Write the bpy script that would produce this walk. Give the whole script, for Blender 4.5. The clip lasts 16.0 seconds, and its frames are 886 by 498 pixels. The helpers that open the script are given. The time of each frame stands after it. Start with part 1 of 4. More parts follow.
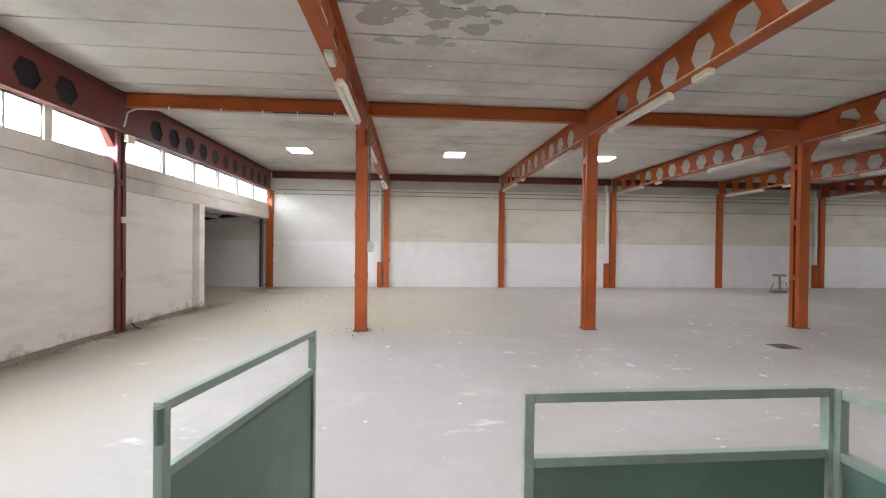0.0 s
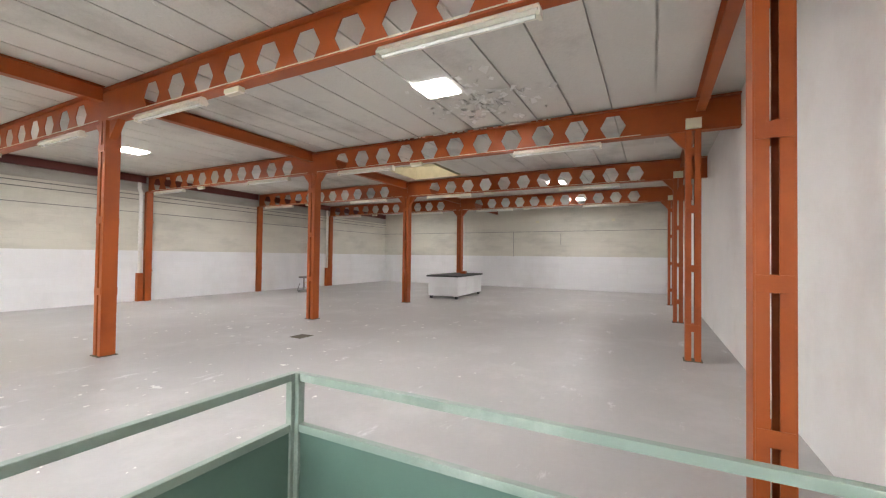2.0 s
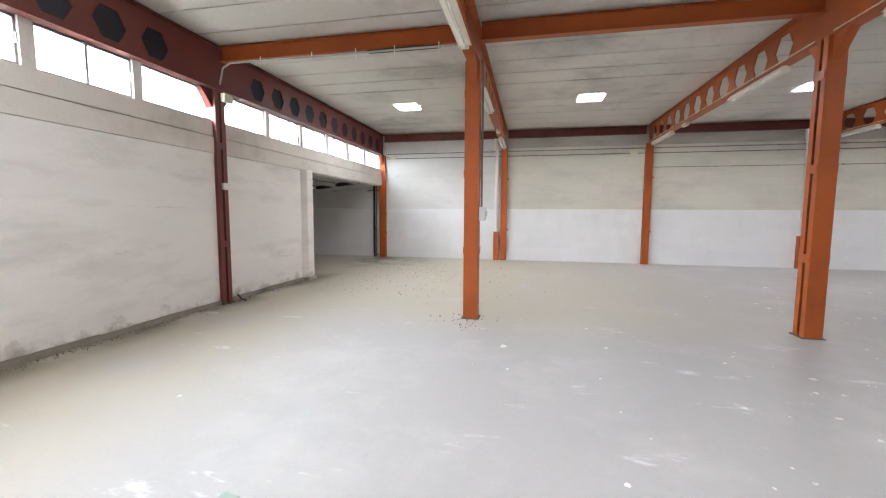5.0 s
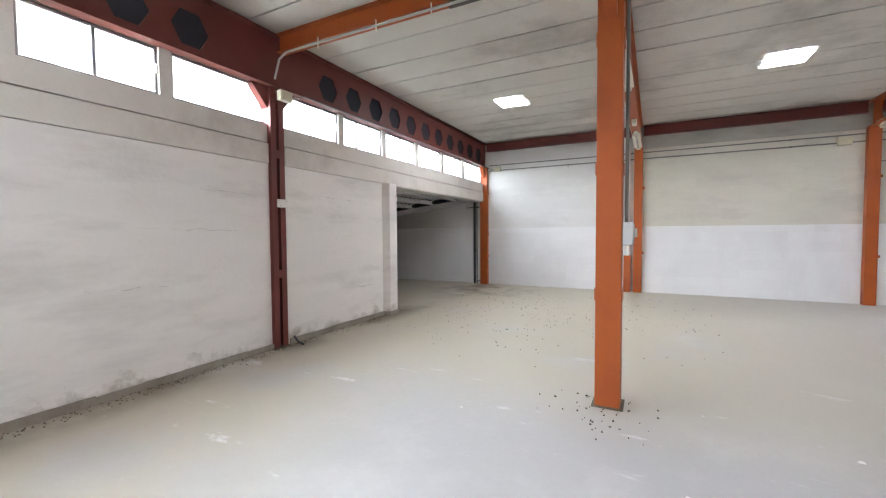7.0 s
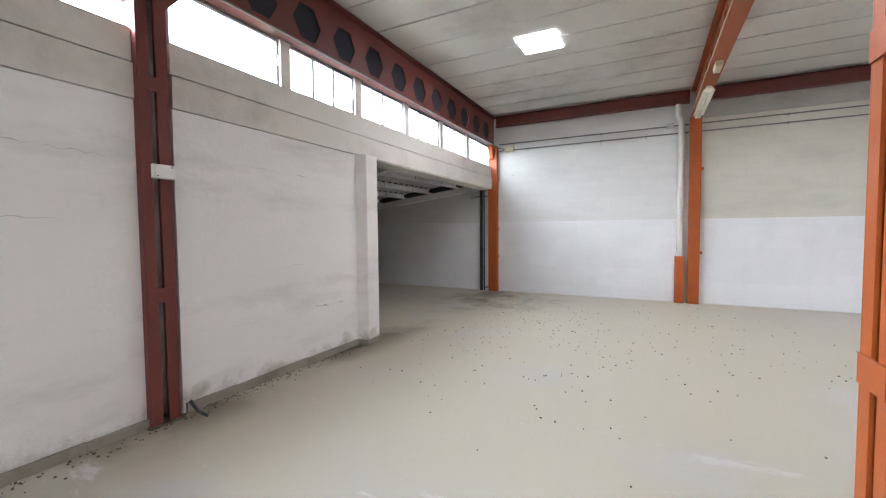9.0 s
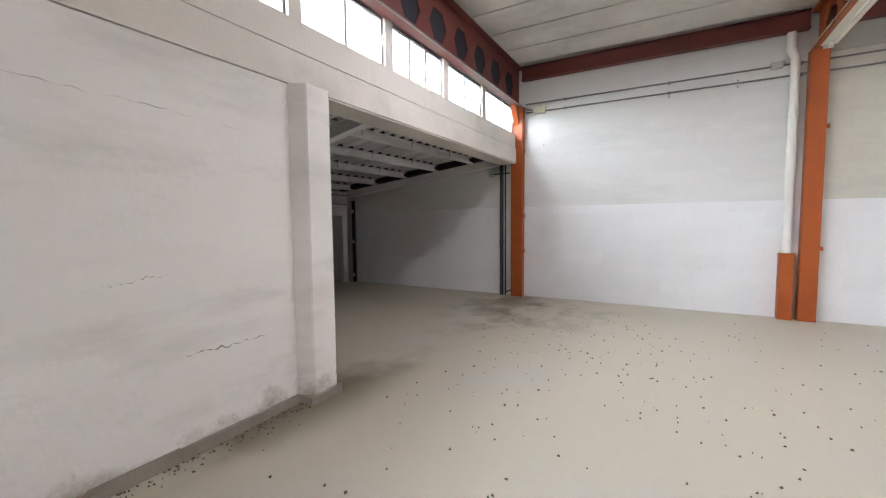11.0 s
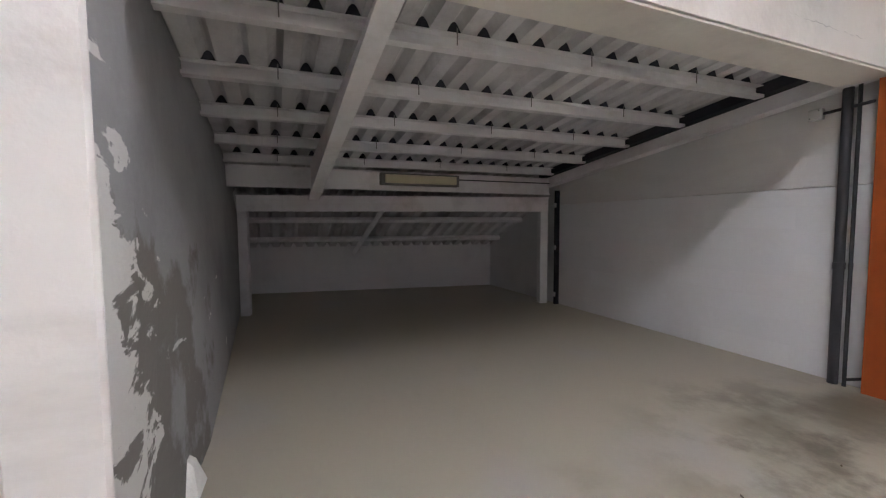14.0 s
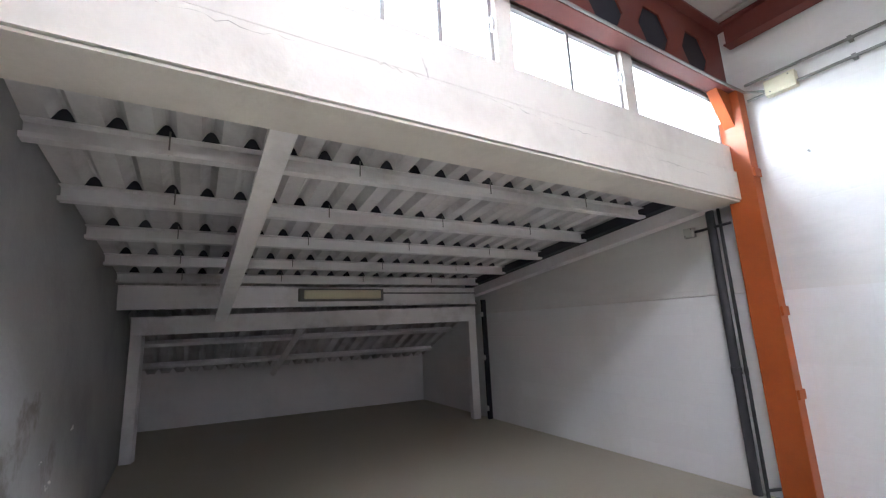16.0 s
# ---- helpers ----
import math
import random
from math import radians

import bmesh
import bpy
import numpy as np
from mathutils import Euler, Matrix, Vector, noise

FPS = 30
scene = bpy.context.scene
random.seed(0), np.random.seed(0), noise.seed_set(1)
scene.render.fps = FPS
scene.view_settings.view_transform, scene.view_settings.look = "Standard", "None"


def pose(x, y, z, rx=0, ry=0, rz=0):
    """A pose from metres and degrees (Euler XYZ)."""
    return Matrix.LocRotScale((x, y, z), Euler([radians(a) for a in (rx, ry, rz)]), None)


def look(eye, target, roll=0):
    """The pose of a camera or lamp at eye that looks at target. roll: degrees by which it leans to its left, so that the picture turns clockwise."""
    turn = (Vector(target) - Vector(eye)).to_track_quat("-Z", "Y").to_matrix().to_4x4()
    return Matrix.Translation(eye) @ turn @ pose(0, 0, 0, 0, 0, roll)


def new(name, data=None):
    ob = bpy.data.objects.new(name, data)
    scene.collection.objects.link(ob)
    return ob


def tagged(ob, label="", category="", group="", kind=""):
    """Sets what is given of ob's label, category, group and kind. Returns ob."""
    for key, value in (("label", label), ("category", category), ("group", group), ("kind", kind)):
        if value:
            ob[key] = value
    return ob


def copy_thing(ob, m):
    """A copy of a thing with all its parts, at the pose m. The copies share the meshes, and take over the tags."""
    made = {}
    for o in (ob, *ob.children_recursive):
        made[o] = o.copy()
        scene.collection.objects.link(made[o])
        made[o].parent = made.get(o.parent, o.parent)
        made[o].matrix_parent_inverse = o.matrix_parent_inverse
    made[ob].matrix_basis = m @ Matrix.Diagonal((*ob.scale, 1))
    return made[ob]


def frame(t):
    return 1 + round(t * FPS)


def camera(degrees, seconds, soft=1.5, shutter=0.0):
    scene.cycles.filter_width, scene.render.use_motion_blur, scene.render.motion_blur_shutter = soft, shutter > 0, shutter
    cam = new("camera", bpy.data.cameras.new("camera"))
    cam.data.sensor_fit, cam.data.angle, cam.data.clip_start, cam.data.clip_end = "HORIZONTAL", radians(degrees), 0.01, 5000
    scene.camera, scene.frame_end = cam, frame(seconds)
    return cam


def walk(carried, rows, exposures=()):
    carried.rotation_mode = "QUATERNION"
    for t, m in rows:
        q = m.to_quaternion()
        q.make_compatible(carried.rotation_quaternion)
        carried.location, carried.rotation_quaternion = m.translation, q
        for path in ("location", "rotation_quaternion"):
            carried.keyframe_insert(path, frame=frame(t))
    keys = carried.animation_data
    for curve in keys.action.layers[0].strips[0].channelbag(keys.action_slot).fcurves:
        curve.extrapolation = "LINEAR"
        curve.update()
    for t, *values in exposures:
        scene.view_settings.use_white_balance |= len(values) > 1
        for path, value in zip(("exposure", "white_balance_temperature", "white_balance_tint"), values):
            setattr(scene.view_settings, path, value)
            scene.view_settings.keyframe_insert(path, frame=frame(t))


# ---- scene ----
cam = camera(95.0, 16.0, 1.2)
PATH = [
    (0, (-0.335, 0.076, 1.454), (-0.175, 2.069, 1.434), 0.6),
    (0.5, (-0.299, 0.047, 1.468), (0.642, 1.811, 1.442), 0.3),
    (1, (-0.205, 0.032, 1.465), (1.307, 1.341, 1.438), 0.5),
    (1.5, (-0.143, 0.013, 1.467), (1.642, 0.915, 1.462), 0.8),
    (2, (-0.161, 0.023, 1.472), (1.615, 0.943, 1.509), 0.7),
    (2.5, (-0.232, 0.059, 1.489), (1.272, 1.376, 1.529), 0.9),
    (3, (-0.359, 0.187, 1.454), (0.581, 1.952, 1.409), 1.5),
    (3.5, (-0.382, 0.447, 1.425), (-0.005, 2.407, 1.292), 1.3),
    (4, (-0.408, 0.808, 1.414), (-0.354, 2.8, 1.247), 0.9),
    (4.5, (-0.45, 1.18, 1.437), (-0.598, 3.168, 1.267), 0.6),
    (5, (-0.409, 1.589, 1.421), (-0.82, 3.538, 1.243), 0.3),
    (7.5, (-1.085, 3.895, 1.429), (-2.017, 5.663, 1.357), -0.4),
    (8, (-1.361, 4.361, 1.419), (-2.285, 6.134, 1.343), -0.5),
    (8.5, (-1.603, 4.861, 1.395), (-2.528, 6.632, 1.305), -0.4),
    (9, (-1.863, 5.325, 1.374), (-2.77, 7.105, 1.281), -0.5),
    (11.5, (-2.813, 7.728, 1.322), (-3.872, 9.416, 1.156), -0.5),
    (12, (-3.01, 8.251, 1.334), (-4.208, 9.844, 1.162), -0.5),
    (12.5, (-3.233, 8.733, 1.324), (-4.58, 10.201, 1.152), -0.6),
    (13, (-3.368, 9.178, 1.258), (-4.919, 10.431, 1.103), -0.3),
    (13.5, (-3.483, 9.566, 1.235), (-5.191, 10.596, 1.085), -0.2),
    (14, (-3.557, 9.917, 1.267), (-5.401, 10.68, 1.141), -0.3),
    (14.5, (-3.53, 10.106, 1.28), (-5.396, 10.826, 1.278), -0.4),
    (15, (-3.569, 10.16, 1.315), (-5.38, 11.0, 1.435), -1.2),
    (15.5, (-3.542, 10.172, 1.372), (-5.281, 11.122, 1.643), -2.1),
    (16, (-3.528, 10.144, 1.397), (-5.211, 11.161, 1.766), -2.7),
]
# exposure follows the clip: brighter once the dark annexe fills the view
EXPOSE = [(0.0, 0.28, 6700, 16), (0.6, 0.4, 6750, 16), (1.4, 0.74, 6850, 15), (2.5, 0.7, 6800, 15), (3.4, 0.44, 6650, 15), (5.0, 0.38, 6500, 15), (8.5, 0.3, 6250, 15), (11.5, 0.33, 6500, 16), (12.6, 0.3, 6600, 16), (13.3, 0.36, 6600, 17), (13.8, 0.5, 6400, 18), (14.4, 0.9, 6150, 19), (15.0, 1.02, 6000, 18), (16.0, 0.95, 6000, 17)]

walk(cam, [(t, look(eye, target, roll)) for t, eye, target, roll in PATH], EXPOSE)

# ---- world and light ----
world = bpy.data.worlds.new("sky")
scene.world = world
world.use_nodes = True
wn = world.node_tree.nodes
sky = wn.new("ShaderNodeTexSky")
sky.sky_type = "NISHITA"
sky.sun_disc = False
sky.sun_elevation, sky.sun_rotation = radians(48), radians(20)
wn["Background"].inputs[1].default_value = 0.1
world.node_tree.links.new(sky.outputs[0], wn["Background"].inputs[0])
sun_data = bpy.data.lights.new("sun", "SUN")
sun_data.energy, sun_data.angle, sun_data.color = 1.2, radians(10), (1.0, 0.95, 0.88)
sun = new("sun", sun_data)
sun.matrix_world = look((4, 20, 25), (0, 5, 0))


def area_lamp(name, m, sx, sy, power, colour):
    d = bpy.data.lights.new(name, "AREA")
    d.shape, d.size, d.size_y, d.energy, d.color = "RECTANGLE", sx, sy, power, colour
    o = new(name, d)
    o.matrix_world = m
    return o


# daylight in the window band of the west wall (sky outside)
area_lamp("daylight_north_windows", look((-5.8, 9.4, 4.1), (0, 9.4, 0.6)), 4.8, 1.6, 420, (0.8, 0.9, 1.0))
area_lamp("daylight_south_windows", look((-5.8, 2.6, 4.0), (0, 2.6, 0.8)), 7.3, 1.6, 2000, (0.8, 0.9, 1.0))

# ---- materials ----


def material(name, colour, rough=0.6, metal=0.0, vary=0.12, scale=3.0, fine=40.0, bump=0.15, stain=None, stain_amount=0.0, stain_scale=0.6, spec=0.4, random_vary=0.0, streak=0.0):
    """Two scales of variation in colour, roughness and relief; stains with a shape of their own."""
    m = bpy.data.materials.new(name)
    m.use_nodes = True
    nt = m.node_tree
    n, l = nt.nodes, nt.links
    b = n["Principled BSDF"]
    b.inputs["Metallic"].default_value = metal
    b.inputs["Specular IOR Level"].default_value = spec
    tc = n.new("ShaderNodeTexCoord")
    geo = n.new("ShaderNodeNewGeometry")
    big = n.new("ShaderNodeTexNoise")
    big.inputs["Scale"].default_value, big.inputs["Detail"].default_value = scale, 6
    small = n.new("ShaderNodeTexNoise")
    small.inputs["Scale"].default_value, small.inputs["Detail"].default_value = fine, 4
    mp = n.new("ShaderNodeMapping")
    if streak:
        mp.inputs["Scale"].default_value = (1, 1, streak)
    l.new(geo.outputs["Position"], mp.inputs["Vector"])
    l.new(mp.outputs[0], big.inputs["Vector"])
    l.new(geo.outputs["Position"], small.inputs["Vector"])
    mix = n.new("ShaderNodeMix")
    mix.data_type = "RGBA"
    mix.inputs["A"].default_value = (*[c * (1 - vary) for c in colour], 1)
    mix.inputs["B"].default_value = (*[min(1, c * (1 + vary)) for c in colour], 1)
    add = n.new("ShaderNodeMath")
    add.operation = "MULTIPLY_ADD"
    add.inputs[1].default_value = 0.35
    l.new(small.outputs["Fac"], add.inputs[0])
    sub = n.new("ShaderNodeMath")
    sub.operation = "MULTIPLY_ADD"
    sub.inputs[1].default_value, sub.inputs[2].default_value = 1.4, -0.38
    l.new(big.outputs["Fac"], sub.inputs[0])
    l.new(sub.outputs[0], add.inputs[2])
    l.new(add.outputs[0], mix.inputs["Factor"])
    out = mix.outputs["Result"]
    if stain:
        st = n.new("ShaderNodeTexNoise")
        st.inputs["Scale"].default_value, st.inputs["Detail"].default_value, st.inputs["Roughness"].default_value = stain_scale, 8, 0.65
        l.new(mp.outputs[0], st.inputs["Vector"])
        ramp = n.new("ShaderNodeValToRGB")
        ramp.color_ramp.elements[0].position, ramp.color_ramp.elements[1].position = 0.5, 0.72
        ramp.color_ramp.elements[0].color = (0, 0, 0, 1)
        ramp.color_ramp.elements[1].color = (stain_amount,) * 3 + (1,)
        l.new(st.outputs["Fac"], ramp.inputs[0])
        m2 = n.new("ShaderNodeMix")
        m2.data_type = "RGBA"
        m2.inputs["B"].default_value = (*stain, 1)
        l.new(out, m2.inputs["A"])
        l.new(ramp.outputs[0], m2.inputs["Factor"])
        out = m2.outputs["Result"]
    if random_vary:
        oi = n.new("ShaderNodeObjectInfo")
        hsv = n.new("ShaderNodeHueSaturation")
        mr = n.new("ShaderNodeMapRange")
        mr.inputs["To Min"].default_value, mr.inputs["To Max"].default_value = 1 - random_vary, 1 + random_vary
        l.new(oi.outputs["Random"], mr.inputs["Value"])
        l.new(mr.outputs[0], hsv.inputs["Value"])
        l.new(out, hsv.inputs["Color"])
        out = hsv.outputs[0]
    l.new(out, b.inputs["Base Color"])
    rr = n.new("ShaderNodeMapRange")
    rr.inputs["To Min"].default_value, rr.inputs["To Max"].default_value = max(0.05, rough - 0.12), min(1, rough + 0.12)
    l.new(big.outputs["Fac"], rr.inputs["Value"])
    l.new(rr.outputs[0], b.inputs["Roughness"])
    bp = n.new("ShaderNodeBump")
    bp.inputs["Strength"].default_value, bp.inputs["Distance"].default_value = bump, 0.01
    l.new(small.outputs["Fac"], bp.inputs["Height"])
    l.new(bp.outputs[0], b.inputs["Normal"])
    return m


def glow(name, colour, strength):
    m = bpy.data.materials.new(name)
    m.use_nodes = True
    b = m.node_tree.nodes["Principled BSDF"]
    b.inputs["Base Color"].default_value = (*colour, 1)
    b.inputs["Emission Color"].default_value = (*colour, 1)
    b.inputs["Emission Strength"].default_value = strength
    return m


def glass(name):
    m = bpy.data.materials.new(name)
    m.use_nodes = True
    n, l = m.node_tree.nodes, m.node_tree.links
    n.remove(n["Principled BSDF"])
    t, g, mx = n.new("ShaderNodeBsdfTransparent"), n.new("ShaderNodeBsdfGlossy"), n.new("ShaderNodeMixShader")
    t.inputs[0].default_value = (0.9, 0.94, 0.93, 1)
    g.inputs["Roughness"].default_value = 0.08
    mx.inputs[0].default_value = 0.05
    l.new(t.outputs[0], mx.inputs[1])
    l.new(g.outputs[0], mx.inputs[2])
    l.new(mx.outputs[0], n["Material Output"].inputs[0])
    return m


ORANGE = material("red_oxide_paint", (0.385, 0.085, 0.017), 0.45, 0, 0.14, 2.0, 60, 0.05, (0.27, 0.055, 0.018), 0.6, 1.4, spec=0.35)
# darker copy of the orange: shade on west and north steel in its colour
SHADED_ORANGE = material("shaded_red_oxide", (0.155, 0.037, 0.029), 0.5, 0, 0.16, 2.0, 60, 0.06, (0.12, 0.04, 0.03), 0.6, 1.4, spec=0.4)
WHITE_WALL = material("white_limewash", (0.78, 0.78, 0.78), 0.8, 0, 0.04, 1.2, 25, 0.2, (0.6, 0.58, 0.55), 0.35, 0.8, streak=0.5)
CREAM_WALL = material("aged_cream_plaster", (0.64, 0.615, 0.53), 0.85, 0, 0.07, 0.8, 22, 0.25, (0.4, 0.39, 0.34), 0.6, 0.5, streak=3.0)
PALE_WALL = material("greyed_white_render", (0.7, 0.69, 0.67), 0.85, 0, 0.06, 0.9, 22, 0.25, (0.5, 0.49, 0.46), 0.5, 0.5, streak=3.5)
SOUTH_WALL = material("plain_white_plaster", (0.84, 0.83, 0.8), 0.8, 0, 0.05, 1.0, 25, 0.15, (0.6, 0.56, 0.5), 0.4, 0.6)
WEST_WALL = material("marked_white_plaster", (0.82, 0.79, 0.755), 0.85, 0, 0.05, 0.9, 22, 0.25, (0.45, 0.42, 0.38), 0.42, 0.7, streak=4.0)
PANEL = material("precast_panel", (0.72, 0.68, 0.62), 0.85, 0, 0.07, 1.4, 28, 0.3, (0.42, 0.38, 0.33), 0.55, 1.0)
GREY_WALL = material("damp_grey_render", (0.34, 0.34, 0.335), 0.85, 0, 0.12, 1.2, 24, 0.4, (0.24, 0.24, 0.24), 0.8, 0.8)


def peel(m):
    """Peeled patches near the opening: dark bare cement with ragged white paint edges."""
    n, l = m.node_tree.nodes, m.node_tree.links
    b = n["Principled BSDF"]
    src = b.inputs["Base Color"].links[0].from_socket
    geo, sep = n.new("ShaderNodeNewGeometry"), n.new("ShaderNodeSeparateXYZ")
    l.new(geo.outputs["Position"], sep.inputs[0])
    ns = n.new("ShaderNodeTexNoise")
    ns.inputs["Scale"].default_value, ns.inputs["Detail"].default_value, ns.inputs["Roughness"].default_value = 2.2, 9, 0.62
    l.new(geo.outputs["Position"], ns.inputs["Vector"])
    gx, gz, mul, tot = n.new("ShaderNodeMapRange"), n.new("ShaderNodeMapRange"), n.new("ShaderNodeMath"), n.new("ShaderNodeMath")
    gx.inputs["From Min"].default_value, gx.inputs["From Max"].default_value = -7.4, -5.5
    gx.inputs["To Min"].default_value, gx.inputs["To Max"].default_value = -0.25, 0.12
    gz.inputs["From Min"].default_value, gz.inputs["From Max"].default_value = 1.5, 1.1
    gz.inputs["To Min"].default_value, gz.inputs["To Max"].default_value = -0.25, 0.04
    l.new(sep.outputs[0], gx.inputs["Value"])
    l.new(sep.outputs[2], gz.inputs["Value"])
    mul.operation = tot.operation = "ADD"
    l.new(gx.outputs[0], mul.inputs[0])
    l.new(gz.outputs[0], mul.inputs[1])
    l.new(ns.outputs["Fac"], tot.inputs[0])
    l.new(mul.outputs[0], tot.inputs[1])
    r = n.new("ShaderNodeValToRGB")
    e = r.color_ramp.elements
    e[0].position, e[0].color = 0.5, (0, 0, 0, 1)
    e[1].position, e[1].color = 0.58, (1, 1, 1, 1)
    l.new(tot.outputs[0], r.inputs[0])
    n2 = n.new("ShaderNodeTexNoise")
    n2.inputs["Scale"].default_value, n2.inputs["Detail"].default_value, n2.inputs["Roughness"].default_value, n2.inputs["Distortion"].default_value = 5.5, 9, 0.6, 0.4
    slant = n.new("ShaderNodeMapping")
    slant.inputs["Rotation"].default_value, slant.inputs["Scale"].default_value = (0, radians(-32), 0), (0.55, 1, 1.3)
    l.new(geo.outputs["Position"], slant.inputs["Vector"])
    l.new(slant.outputs[0], n2.inputs["Vector"])
    hx, hs, hz = n.new("ShaderNodeMapRange"), n.new("ShaderNodeMath"), n.new("ShaderNodeMath")
    hx.inputs["From Min"].default_value, hx.inputs["From Max"].default_value = -5.9, -4.95
    hx.inputs["To Min"].default_value, hx.inputs["To Max"].default_value = -0.16, 0.11
    l.new(sep.outputs[0], hx.inputs["Value"])
    hs.operation = hz.operation = "ADD"
    l.new(n2.outputs["Fac"], hs.inputs[0])
    l.new(hx.outputs[0], hs.inputs[1])
    l.new(hs.outputs[0], hz.inputs[0])
    fz = n.new("ShaderNodeMapRange")
    fz.inputs["From Min"].default_value, fz.inputs["From Max"].default_value = 1.75, 1.15
    fz.inputs["To Min"].default_value, fz.inputs["To Max"].default_value = -0.16, 0.02
    l.new(sep.outputs[2], fz.inputs["Value"])
    l.new(fz.outputs[0], hz.inputs[1])
    r2 = n.new("ShaderNodeValToRGB")
    e = r2.color_ramp.elements
    e[0].position, e[0].color = 0.545, (0, 0, 0, 1)
    e[1].position, e[1].color = 0.57, (1, 1, 1, 1)
    l.new(hz.outputs[0], r2.inputs[0])
    a, c = n.new("ShaderNodeMix"), n.new("ShaderNodeMix")
    a.data_type = c.data_type = "RGBA"
    a.inputs["B"].default_value, c.inputs["B"].default_value = (0.21, 0.2, 0.18, 1), (0.72, 0.71, 0.68, 1)
    l.new(src, a.inputs["A"])
    l.new(r.outputs[0], a.inputs["Factor"])
    l.new(a.outputs["Result"], c.inputs["A"])
    l.new(r2.outputs[0], c.inputs["Factor"])
    l.new(c.outputs["Result"], b.inputs["Base Color"])
    return m


def coursed(m, w, h, depth, tone):
    """Faint block courses: joints a little darker and recessed."""
    n, l = m.node_tree.nodes, m.node_tree.links
    b = n["Principled BSDF"]
    src = b.inputs["Base Color"].links[0].from_socket
    geo, sep, com, br = n.new("ShaderNodeNewGeometry"), n.new("ShaderNodeSeparateXYZ"), n.new("ShaderNodeCombineXYZ"), n.new("ShaderNodeTexBrick")
    l.new(geo.outputs["Position"], sep.inputs[0])
    add = n.new("ShaderNodeMath")
    add.operation = "ADD"
    l.new(sep.outputs[0], add.inputs[0])
    l.new(sep.outputs[1], add.inputs[1])
    l.new(add.outputs[0], com.inputs[0])
    l.new(sep.outputs[2], com.inputs[1])
    l.new(com.outputs[0], br.inputs["Vector"])
    br.inputs["Scale"].default_value, br.inputs["Brick Width"].default_value, br.inputs["Row Height"].default_value, br.inputs["Mortar Size"].default_value = 1, w, h, 0.006
    br.inputs["Color1"].default_value, br.inputs["Color2"].default_value, br.inputs["Mortar"].default_value = (1, 1, 1, 1), (0.96, 0.96, 0.96, 1), (tone, tone, tone, 1)
    mx = n.new("ShaderNodeMix")
    mx.data_type, mx.blend_type = "RGBA", "MULTIPLY"
    mx.inputs["Factor"].default_value = 1
    l.new(src, mx.inputs["A"])
    l.new(br.outputs["Color"], mx.inputs["B"])
    l.new(mx.outputs["Result"], b.inputs["Base Color"])
    old = b.inputs["Normal"].links[0].from_node
    bp = n.new("ShaderNodeBump")
    bp.invert = True
    bp.inputs["Strength"].default_value, bp.inputs["Distance"].default_value = depth, 0.006
    l.new(br.outputs["Fac"], bp.inputs["Height"])
    l.new(old.outputs[0], bp.inputs["Normal"])
    l.new(bp.outputs[0], b.inputs["Normal"])
    return m


